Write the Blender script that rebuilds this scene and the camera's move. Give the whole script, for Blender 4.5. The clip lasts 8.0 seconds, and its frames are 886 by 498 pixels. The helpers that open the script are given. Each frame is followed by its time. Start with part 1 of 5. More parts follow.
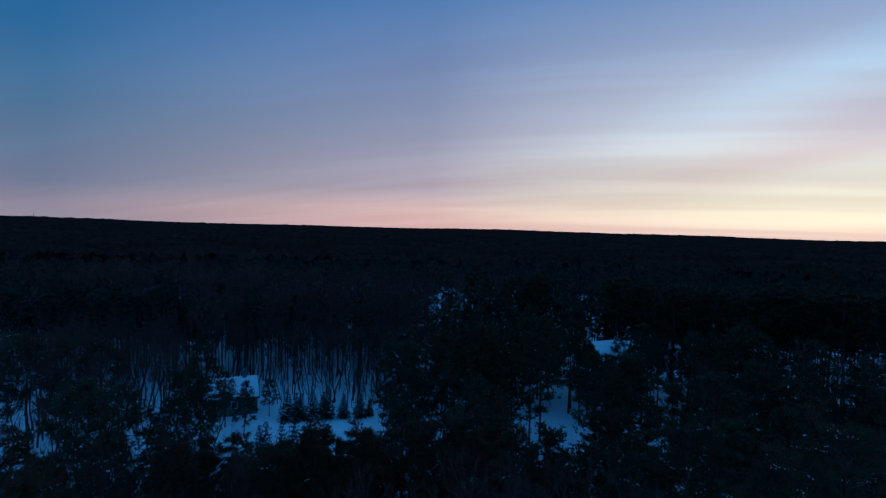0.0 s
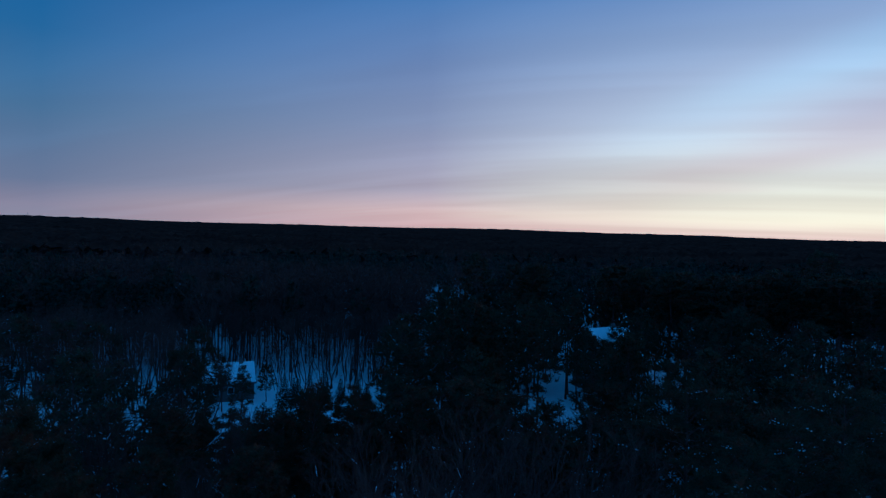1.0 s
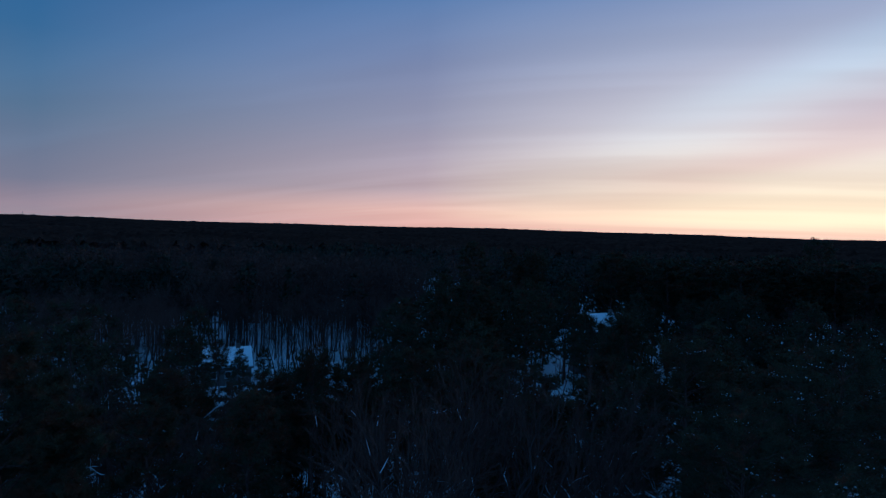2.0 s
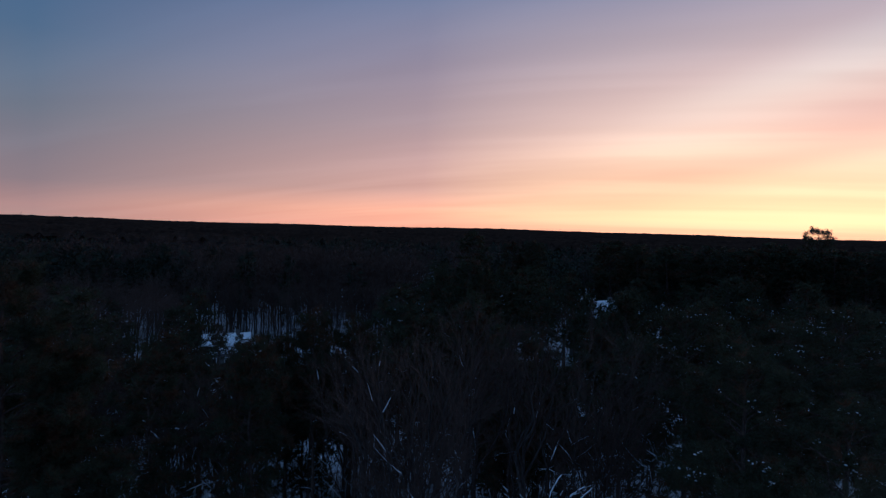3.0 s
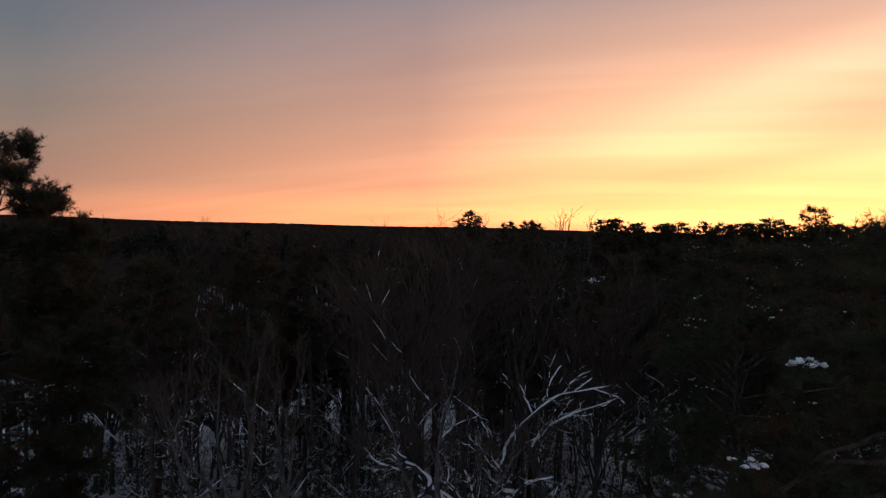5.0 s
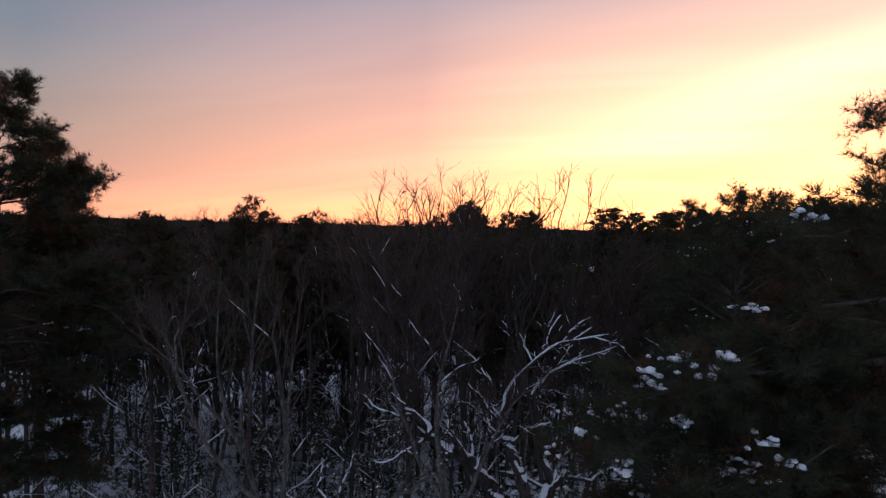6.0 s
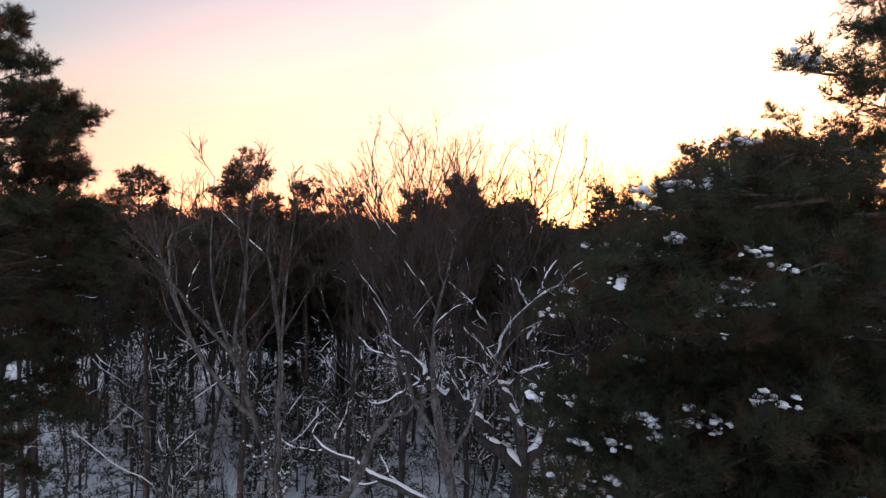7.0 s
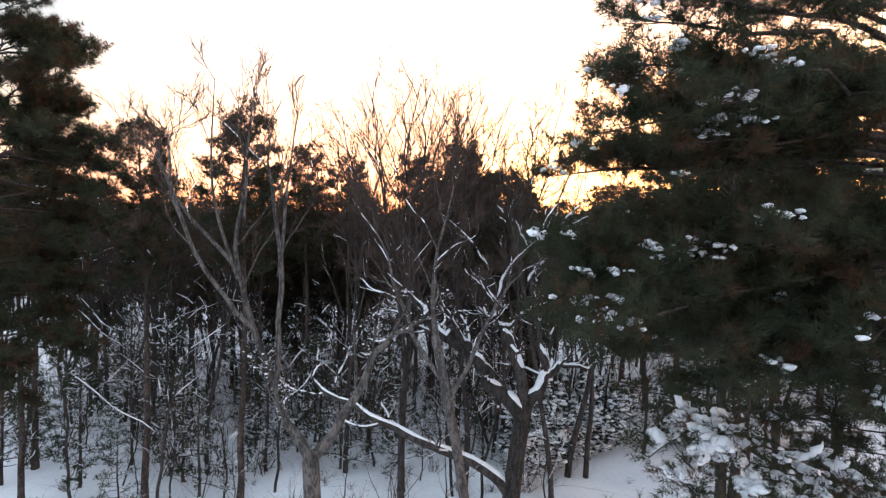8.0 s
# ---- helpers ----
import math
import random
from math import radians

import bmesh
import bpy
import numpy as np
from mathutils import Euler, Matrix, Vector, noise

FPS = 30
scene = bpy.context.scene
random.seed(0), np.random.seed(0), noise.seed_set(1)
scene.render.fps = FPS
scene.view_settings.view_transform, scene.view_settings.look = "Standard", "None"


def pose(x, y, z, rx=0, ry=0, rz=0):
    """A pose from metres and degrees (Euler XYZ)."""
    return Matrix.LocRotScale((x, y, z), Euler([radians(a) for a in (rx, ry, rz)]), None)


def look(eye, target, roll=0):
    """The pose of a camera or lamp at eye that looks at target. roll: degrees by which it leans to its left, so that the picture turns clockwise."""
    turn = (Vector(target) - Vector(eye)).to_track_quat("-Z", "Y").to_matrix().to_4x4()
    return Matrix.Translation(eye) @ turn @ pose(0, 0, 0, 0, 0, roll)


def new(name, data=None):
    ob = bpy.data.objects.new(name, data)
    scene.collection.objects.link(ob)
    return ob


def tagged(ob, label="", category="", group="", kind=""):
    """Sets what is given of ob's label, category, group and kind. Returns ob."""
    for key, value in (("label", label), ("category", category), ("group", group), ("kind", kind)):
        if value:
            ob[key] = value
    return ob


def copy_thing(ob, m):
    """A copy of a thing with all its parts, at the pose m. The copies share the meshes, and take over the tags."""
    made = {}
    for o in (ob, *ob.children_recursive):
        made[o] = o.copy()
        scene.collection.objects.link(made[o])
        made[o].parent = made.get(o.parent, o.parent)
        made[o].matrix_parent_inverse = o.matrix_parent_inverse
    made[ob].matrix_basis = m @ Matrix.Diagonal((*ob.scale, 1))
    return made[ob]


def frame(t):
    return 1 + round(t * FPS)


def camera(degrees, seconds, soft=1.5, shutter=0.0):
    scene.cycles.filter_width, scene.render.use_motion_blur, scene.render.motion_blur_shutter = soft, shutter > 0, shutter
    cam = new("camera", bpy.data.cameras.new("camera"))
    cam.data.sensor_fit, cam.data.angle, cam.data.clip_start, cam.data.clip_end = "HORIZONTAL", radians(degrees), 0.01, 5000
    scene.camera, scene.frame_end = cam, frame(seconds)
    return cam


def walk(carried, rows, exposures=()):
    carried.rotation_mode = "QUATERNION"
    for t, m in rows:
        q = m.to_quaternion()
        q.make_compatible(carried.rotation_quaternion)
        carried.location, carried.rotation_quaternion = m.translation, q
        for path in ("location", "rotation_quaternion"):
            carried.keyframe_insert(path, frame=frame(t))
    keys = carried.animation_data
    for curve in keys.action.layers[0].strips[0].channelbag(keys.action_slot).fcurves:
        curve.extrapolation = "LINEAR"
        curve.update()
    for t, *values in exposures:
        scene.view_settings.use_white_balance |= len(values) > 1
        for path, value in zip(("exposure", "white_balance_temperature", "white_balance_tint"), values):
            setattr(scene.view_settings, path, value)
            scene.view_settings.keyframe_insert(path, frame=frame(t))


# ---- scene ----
# ---------------------------------------------------------------- camera
cam = camera(75.0, 8.0, soft=1.3)
walk(cam, [
    (0.0, pose(0.00, -0.00, 34.50, 88.01, -1.60, 0.06)),
    (0.5, pose(-0.05, -0.00, 33.21, 88.02, -1.62, -0.14)),
    (1.0, pose(-0.11, -0.02, 31.84, 88.01, -1.64, -0.31)),
    (1.5, pose(-0.18, -0.05, 30.42, 87.98, -1.65, -0.49)),
    (2.0, pose(-0.24, -0.11, 29.03, 87.98, -1.65, -0.66)),
    (2.5, pose(-0.28, -0.17, 27.70, 88.02, -1.64, -0.74)),
    (3.0, pose(-0.30, -0.23, 26.37, 88.04, -1.63, -0.76)),
    (3.5, pose(-0.31, -0.27, 25.09, 88.06, -1.60, -0.83)),
    (4.0, pose(-0.30, -0.31, 23.84, 88.05, -1.56, -0.90)),
    (4.5, pose(-0.27, -0.34, 22.67, 88.06, -1.52, -0.98)),
    (5.0, pose(-0.24, -0.38, 21.57, 88.04, -1.50, -1.02)),
    (5.5, pose(-0.21, -0.41, 20.48, 88.01, -1.48, -1.04)),
    (6.0, pose(-0.19, -0.43, 19.35, 87.99, -1.46, -1.08)),
    (6.5, pose(-0.14, -0.46, 18.17, 87.98, -1.42, -1.23)),
    (7.0, pose(-0.09, -0.49, 16.99, 87.94, -1.40, -1.44)),
    (7.5, pose(-0.03, -0.52, 15.78, 87.90, -1.40, -1.57)),
    (8.0, pose(-0.05, -0.53, 14.50, 87.92, -1.42, -1.41)),
], exposures=[
    (0.0, -0.66, 2500, -5), (0.5, -0.68, 2370, -6), (1.0, -0.72, 2400, -5), (1.7, -0.64, 2530, -4), (2.8, -0.42, 3030, 3),
    (3.5, -0.34, 3450, 8), (4.0, -0.28, 3780, 9), (4.5, -0.20, 4280, 9), (5.8, 0.38, 4090, 13), (6.5, 1.08, 4280, 14),
    (7.0, 1.70, 4400, 12), (7.5, 2.22, 4420, 8), (8.0, 2.44, 4420, 5),
])

# ---------------------------------------------------------------- world and sun
SUN_AZ = radians(41.0)      # to the right of +y
SUN_DIR = Vector((math.sin(SUN_AZ), math.cos(SUN_AZ), 0.0))
world = bpy.data.worlds.new("dusk_sky")
scene.world = world
world.use_nodes = True
wn, wl = world.node_tree.nodes, world.node_tree.links
wn.clear()


def wmath(op, a, b=None, c=None):
    n = wn.new("ShaderNodeMath")
    n.operation = op
    for i, v in enumerate((a, b, c)):
        if v is None:
            continue
        if isinstance(v, (int, float)):
            n.inputs[i].default_value = v
        else:
            wl.new(v, n.inputs[i])
    return n.outputs[0]


def wramp(fac, stops):
    n = wn.new("ShaderNodeValToRGB")
    n.color_ramp.interpolation = "EASE" if len(stops) < 3 else "LINEAR"
    el = n.color_ramp.elements
    while len(el) < len(stops):
        el.new(0.5)
    for e, (p, c) in zip(el, stops):
        e.position, e.color = p, (*c, 1)
    wl.new(fac, n.inputs[0])
    return n.outputs[0]


def wmix(fac, a, b, blend="MIX"):
    n = wn.new("ShaderNodeMix")
    n.data_type, n.blend_type, n.clamp_factor = "RGBA", blend, True
    for sock, v in ((n.inputs[0], fac), (n.inputs[6], a), (n.inputs[7], b)):
        if isinstance(v, (int, float)):
            sock.default_value = v
        elif isinstance(v, tuple):
            sock.default_value = (*v, 1)
        else:
            wl.new(v, sock)
    return n.outputs[2]


def wrange(v, a, b, c=0.0, d=1.0, smooth=True):
    n = wn.new("ShaderNodeMapRange")
    n.interpolation_type = "SMOOTHSTEP" if smooth else "LINEAR"
    wl.new(v, n.inputs[0])
    for i, x in zip((1, 2, 3, 4), (a, b, c, d)):
        n.inputs[i].default_value = x
    return n.outputs[0]


coord = wn.new("ShaderNodeTexCoord")
sep = wn.new("ShaderNodeSeparateXYZ")
wl.new(coord.outputs["Generated"], sep.inputs[0])
dx, dy, dz = sep.outputs
up = wmath("MAXIMUM", dz, 0.0)
# how far a direction lies from the place where the sun went down: 1 towards it, -1 away
flat = wmath("SQRT", wmath("MAXIMUM", wmath("SUBTRACT", 1.0, wmath("MULTIPLY", dz, dz)), 1e-4))
toward = wmath("DIVIDE", wmath("ADD", wmath("MULTIPLY", dx, SUN_DIR.x), wmath("MULTIPLY", dy, SUN_DIR.y)), flat)

# thin cloud sheets, seen in perspective: the direction laid onto a high plane
inv = wmath("DIVIDE", 1.0, wmath("ADD", up, 0.13))
comb = wn.new("ShaderNodeCombineXYZ")
wl.new(wmath("MULTIPLY", dx, inv), comb.inputs[0])
wl.new(wmath("MULTIPLY", dy, inv), comb.inputs[1])
turned = wn.new("ShaderNodeMapping")
turned.inputs["Rotation"].default_value = (0, 0, radians(22))
wl.new(comb.outputs[0], turned.inputs[0])
maps = wn.new("ShaderNodeMapping")
maps.inputs["Scale"].default_value = (0.22, 1.15, 1)
maps.inputs["Location"].default_value = (3.1, 0.4, 0)
wl.new(turned.outputs[0], maps.inputs[0])


def wnoise(scale, detail, rough, dist):
    n = wn.new("ShaderNodeTexNoise")
    n.inputs["Scale"].default_value, n.inputs["Detail"].default_value = scale, detail
    n.inputs["Roughness"].default_value, n.inputs["Distortion"].default_value = rough, dist
    wl.new(maps.outputs[0], n.inputs["Vector"])
    return n.outputs["Fac"]


streak = wnoise(1.0, 3.0, 0.5, 0.6)
fine = wnoise(3.2, 4.0, 0.6, 0.4)
cloud = wmath("ADD", wmath("MULTIPLY", streak, 0.9), wmath("MULTIPLY", fine, 0.1))

# sky colours by height (sine of the elevation) for four bearings, as thirds of their brightness
# TOP and away, overhead and behind the view, are brightened as fill for the ground
TOP = (0.104, 0.086, 0.066)
away = wramp(up, [(0.0, (0.116, 0.094, 0.068)), (0.12, (0.110, 0.090, 0.068)), (0.4, (0.107, 0.088, 0.068)), (0.75, TOP)])
side = wramp(up, [(0.0, (0.310, 0.108, 0.034)), (0.02, (0.290, 0.098, 0.032)), (0.055, (0.196, 0.083, 0.033)), (0.155, (0.128, 0.074, 0.035)),
                  (0.26, (0.079, 0.061, 0.039)), (0.37, (0.057, 0.052, 0.041)), (0.75, TOP)])
mid = wramp(up, [(0.0, (0.66, 0.170, 0.034)), (0.03, (0.68, 0.190, 0.037)), (0.065, (0.45, 0.148, 0.040)), (0.18, (0.313, 0.128, 0.048)),
                 (0.28, (0.205, 0.097, 0.047)), (0.38, (0.118, 0.073, 0.045)), (0.75, TOP)])
sunny = wramp(up, [(0.0, (0.82, 0.235, 0.040)), (0.025, (1.0, 0.340, 0.047)), (0.06, (0.88, 0.312, 0.049)), (0.18, (0.66, 0.258, 0.070)),
                   (0.29, (0.40, 0.175, 0.064)), (0.39, (0.18, 0.095, 0.052)), (0.75, TOP)])
sky = wmix(wrange(toward, -0.9, 0.2), away, side)
sky = wmix(wrange(toward, 0.25, 0.74, smooth=False), sky, mid)
sky = wmix(wrange(toward, 0.74, 0.99, smooth=False), sky, sunny)
# the glow over the place of sunset, and the cloud bands that catch it
band = wrange(cloud, 0.36, 0.66)
lift = wmath("ADD", 0.96, wmath("MULTIPLY", band, wrange(toward, 0.1, 0.9, 0.05, 0.15)))
# one broad bright sheet that climbs away from the sunset, and the duller bank under it
az = wmath("ARCTAN2", dx, dy)
over = wmath("SUBTRACT", up, wmath("ADD", 0.078, wmath("MULTIPLY", az, 0.27)))
ragged = wmath("ADD", over, wmath("MULTIPLY", wmath("SUBTRACT", cloud, 0.5), 0.10))
reach = wmath("MULTIPLY", wrange(az, 0.12, 0.60), wrange(az, 1.1, 1.6, 1.0, 0.0))
sheet = wmath("MULTIPLY", reach, wrange(wmath("ABSOLUTE", ragged), 0.0, 0.065, 1.0, 0.0))
bank = wmath("MULTIPLY", reach, wrange(wmath("ABSOLUTE", wmath("ADD", ragged, 0.095)), 0.0, 0.055, 1.0, 0.0))
lift = wmath("MULTIPLY", lift, wmath("ADD", 1.0, wmath("SUBTRACT", wmath("MULTIPLY", sheet, 0.22), wmath("MULTIPLY", bank, 0.11))))
bright = wmath("MULTIPLY", 3.0, lift)
warm = wmix(wmath("MULTIPLY", wmath("SUBTRACT", 1.0, band), 0.06), sky, (1.0, 0.62, 0.55), "MULTIPLY")
warm = wmix(wmath("MULTIPLY", sheet, 0.6), warm, (0.86, 1.0, 1.0), "MULTIPLY")
warm = wmix(wmath("MULTIPLY", bank, 0.6), warm, (1.0, 0.86, 0.9), "MULTIPLY")
scaled = wn.new("ShaderNodeVectorMath")
scaled.operation = "SCALE"
wl.new(warm, scaled.inputs[0])
wl.new(bright, scaled.inputs["Scale"])
# the clear air behind: the physical sky with the sun on the horizon
air = wn.new("ShaderNodeTexSky")
air.sky_type, air.sun_disc = "NISHITA", False
air.sun_elevation, air.sun_rotation = radians(0.6), SUN_AZ
both = wn.new("ShaderNodeVectorMath")
both.operation = "MULTIPLY_ADD"
wl.new(air.outputs[0], both.inputs[0])
both.inputs[1].default_value = (0.004, 0.004, 0.004)
wl.new(scaled.outputs[0], both.inputs[2])
back = wn.new("ShaderNodeBackground")
back.inputs[1].default_value = 1.0
wl.new(both.outputs[0], back.inputs[0])
outw = wn.new("ShaderNodeOutputWorld")
wl.new(back.outputs[0], outw.inputs[0])

sun = new("sun", bpy.data.lights.new("sun", "SUN"))
sun.data.energy, sun.data.angle, sun.data.color = 0.55, radians(4), (1.0, 0.42, 0.14)
sun.matrix_world = look(SUN_DIR * 100 + Vector((0, 0, 2.5)), (0, 0, 0))

# ---------------------------------------------------------------- materials
def material(name, dark, light, rough=0.8, scale=8.0, stretch=(1, 1, 1), bump=0.0, by="object", spread=0.0, fine=4.0, spec=0.3, ends=(0.36, 0.66), glow=0.0):
    """A procedural surface: two scales of noise between two colours, relief, and a spread of value from thing to thing."""
    m = bpy.data.materials.new(name)
    m.use_nodes = True
    n, l = m.node_tree.nodes, m.node_tree.links
    b = n["Principled BSDF"]
    tc = n.new("ShaderNodeTexCoord")
    mp = n.new("ShaderNodeMapping")
    mp.inputs["Scale"].default_value = stretch
    l.new(tc.outputs["Object"], mp.inputs[0])
    big, small = n.new("ShaderNodeTexNoise"), n.new("ShaderNodeTexNoise")
    big.inputs["Scale"].default_value, small.inputs["Scale"].default_value = scale, scale * fine
    small.inputs["Detail"].default_value = 6
    for t in (big, small):
        l.new(mp.outputs[0], t.inputs["Vector"])
    add = n.new("ShaderNodeMath")
    add.operation = "MULTIPLY_ADD"
    l.new(small.outputs["Fac"], add.inputs[0])
    add.inputs[1].default_value = 0.5
    half = n.new("ShaderNodeMath")
    half.operation = "MULTIPLY"
    half.inputs[1].default_value = 0.5
    l.new(big.outputs["Fac"], half.inputs[0])
    l.new(half.outputs[0], add.inputs[2])
    ramp = n.new("ShaderNodeValToRGB")
    ramp.color_ramp.elements[0].position, ramp.color_ramp.elements[1].position = ends
    ramp.color_ramp.elements[0].color, ramp.color_ramp.elements[1].color = (*dark, 1), (*light, 1)
    l.new(add.outputs[0], ramp.inputs[0])
    colour = ramp.outputs[0]
    if spread:
        src = n.new("ShaderNodeObjectInfo") if by == "object" else n.new("ShaderNodeNewGeometry")
        rnd = src.outputs["Random"] if by == "object" else src.outputs["Random Per Island"]
        mr = n.new("ShaderNodeMapRange")
        mr.inputs[3].default_value, mr.inputs[4].default_value = 1 - spread, 1 + spread
        l.new(rnd, mr.inputs[0])
        hs = n.new("ShaderNodeHueSaturation")
        l.new(mr.outputs[0], hs.inputs["Value"])
        l.new(colour, hs.inputs["Color"])
        colour = hs.outputs[0]
    l.new(colour, b.inputs["Base Color"])
    b.inputs["Roughness"].default_value = rough
    b.inputs["Specular IOR Level"].default_value = spec
    if glow:
        # thin leaves let light through
        through_leaf, mix = n.new("ShaderNodeBsdfTranslucent"), n.new("ShaderNodeMixShader")
        l.new(colour, through_leaf.inputs[0])
        mix.inputs[0].default_value = glow
        l.new(b.outputs[0], mix.inputs[1])
        l.new(through_leaf.outputs[0], mix.inputs[2])
        l.new(mix.outputs[0], n["Material Output"].inputs[0])
    if bump:
        bp = n.new("ShaderNodeBump")
        bp.inputs["Strength"].default_value, bp.inputs["Distance"].default_value = bump, 0.03
        l.new(add.outputs[0], bp.inputs["Height"])
        l.new(bp.outputs[0], b.inputs["Normal"])
    return m


SNOW = material("snow", (0.70, 0.73, 0.78), (0.84, 0.85, 0.87), 0.75, 0.35, bump=0.5, fine=14, spec=0.2)
SNOW_LUMP = material("snow_on_branches", (0.74, 0.77, 0.82), (0.86, 0.87, 0.89), 0.7, 6.0, bump=0.5, spec=0.2)
PINE_BARK = material("pine_bark", (0.020, 0.016, 0.014), (0.082, 0.062, 0.050), 0.9, 5.0, (1, 1, 0.3), bump=0.9, spread=0.25, ends=(0.43, 0.58))
OAK_BARK = material("grey_bark", (0.017, 0.0145, 0.013), (0.064, 0.055, 0.049), 0.9, 6.0, (1, 1, 0.25), bump=0.9, spread=0.25, ends=(0.43, 0.58))
PALE_BARK = material("pale_bark", (0.05, 0.045, 0.042), (0.16, 0.147, 0.135), 0.85, 5.0, (1, 1, 0.4), bump=0.7, spread=0.15, ends=(0.43, 0.58))
MID_BARK = material("weathered_bark", (0.030, 0.027, 0.025), (0.112, 0.102, 0.093), 0.88, 5.5, (1, 1, 0.3), bump=0.8, spread=0.15, ends=(0.43, 0.58))
TWIG = material("twigs", (0.030, 0.021, 0.016), (0.080, 0.056, 0.043), 0.85, 12.0, spread=0.25)
NEEDLE = material("pine_needles", (0.019, 0.024, 0.012), (0.052, 0.058, 0.027), 0.6, 1.2, by="island", spread=0.4, fine=6, glow=0.35)
# bronze for dead tufts, and for backlight painted into the needle colour
DEAD_AND_BACKLIT = material("dead_and_backlit_needles", (0.036, 0.022, 0.011), (0.090, 0.052, 0.024), 0.65, 1.2, by="island", spread=0.4, fine=6, glow=0.35)
FIR = material("spruce_needles", (0.008, 0.016, 0.010), (0.020, 0.036, 0.020), 0.65, 1.5, by="island", spread=0.4)
LEAF = material("holly_leaves", (0.008, 0.014, 0.009), (0.024, 0.036, 0.020), 0.45, 2.0, by="island", spread=0.4)
BRUSH = material("dry_brush", (0.025, 0.017, 0.013), (0.08, 0.055, 0.04), 0.9, 8.0, by="island", spread=0.3)
FAR_PINE = material("distant_pine", (0.009, 0.013, 0.008), (0.024, 0.030, 0.016), 0.9, 0.05, by="island", spread=0.4)
FAR_BARE = material("distant_bare_wood", (0.026, 0.018, 0.014), (0.066, 0.045, 0.034), 0.95, 0.04, by="island", spread=0.4)
CANOPY = material("forest_canopy", (0.012, 0.010, 0.008), (0.040, 0.028, 0.020), 0.95, 0.02, fine=9, bump=0.0, spec=0.0)
SIDING = material("house_siding", (0.10, 0.095, 0.09), (0.17, 0.16, 0.15), 0.8, 3.0, (0.2, 0.2, 8))
DARK_GLASS = material("window_glass", (0.012, 0.014, 0.018), (0.02, 0.022, 0.026), 0.08, 2.0, spec=0.5)
PAINT = material("white_paint", (0.55, 0.55, 0.54), (0.78, 0.78, 0.76), 0.6, 6.0)
PLANK = material("deck_boards", (0.10, 0.085, 0.07), (0.20, 0.17, 0.14), 0.8, 5.0)
STEEL = material("dull_steel", (0.05, 0.05, 0.055), (0.11, 0.11, 0.12), 0.6, 2.0)


# ---------------------------------------------------------------- mesh tools
def mesh_np(name, verts, faces, mat, smooth=False):
    """A mesh from an array of corners and one or several arrays of faces (each n x 3 or n x 4)."""
    me = bpy.data.meshes.new(name)
    verts = np.asarray(verts, np.float32)
    faces = [np.asarray(f, np.int32) for f in (faces if isinstance(faces, list) else [faces]) if len(f)]
    loops = np.concatenate([f.ravel() for f in faces])
    counts = np.concatenate([np.full(len(f), f.shape[1], np.int32) for f in faces])
    starts = np.concatenate([[0], np.cumsum(counts)[:-1]]).astype(np.int32)
    me.vertices.add(len(verts))
    me.vertices.foreach_set("co", verts.ravel())
    me.loops.add(len(loops))
    me.loops.foreach_set("vertex_index", loops)
    me.polygons.add(len(counts))
    me.polygons.foreach_set("loop_start", starts)
    me.polygons.foreach_set("loop_total", counts)
    if smooth:
        me.polygons.foreach_set("use_smooth", np.ones(len(counts), bool))
    me.materials.append(mat)
    me.update(calc_edges=True)
    return me


def part_mesh(name, me, parent, label=""):
    ob = new(name, me)
    ob.parent = parent
    return tagged(ob, label) if label else ob


def part(name, bm, mat, parent, label=""):
    """Links a bmesh as one mesh object under a thing or a part."""
    me = bpy.data.meshes.new(name)
    bm.to_mesh(me)
    bm.free()
    me.materials.append(mat)
    return part_mesh(name, me, parent, label)


class Heap:
    """Gathers corners and faces of many small pieces for one mesh."""

    def __init__(self):
        self.v, self.f3, self.f4, self.n = [], [], [], 0

    def add(self, v, f3=None, f4=None):
        if f3 is not None and len(f3):
            self.f3.append(np.asarray(f3) + self.n)
        if f4 is not None and len(f4):
            self.f4.append(np.asarray(f4) + self.n)
        self.v.append(v)
        self.n += len(v)

    def scale(self, s):
        self.v = [np.asarray(v) * s for v in self.v]

    def top(self):
        return max((v[:, 2].max() for v in self.v), default=0.0)

    def mesh(self, name, mat, smooth=False):
        faces = [np.concatenate(f) for f in (self.f3, self.f4) if f]
        return mesh_np(name, np.concatenate(self.v), faces, mat, smooth)


def tube(heap, pts, rad, k):
    """A tapered tube along a line of points, closed by its thin end."""
    pts, rad = np.asarray(pts, float), np.asarray(rad, float)
    n = len(pts)
    d = np.gradient(pts, axis=0)
    d /= np.linalg.norm(d, axis=1, keepdims=True) + 1e-9
    ref = np.where(np.abs(d[:, 2:3]) < 0.9, [[0.0, 0.0, 1.0]], [[1.0, 0.0, 0.0]])
    ref = np.broadcast_to(ref[0] if n < 3 else np.array([0.31, 0.87, 0.38]), d.shape)
    a = np.cross(d, ref)
    a /= np.linalg.norm(a, axis=1, keepdims=True) + 1e-9
    b = np.cross(d, a)
    ang = np.arange(k) * 2 * np.pi / k
    ring = np.cos(ang)[None, :, None] * a[:, None] + np.sin(ang)[None, :, None] * b[:, None]
    v = (pts[:, None] + ring * rad[:, None, None]).reshape(-1, 3)
    i, j = np.meshgrid(np.arange(n - 1), np.arange(k), indexing="ij")
    f = np.stack([i * k + j, i * k + (j + 1) % k, (i + 1) * k + (j + 1) % k, (i + 1) * k + j], -1).reshape(-1, 4)
    heap.add(v, f4=f)


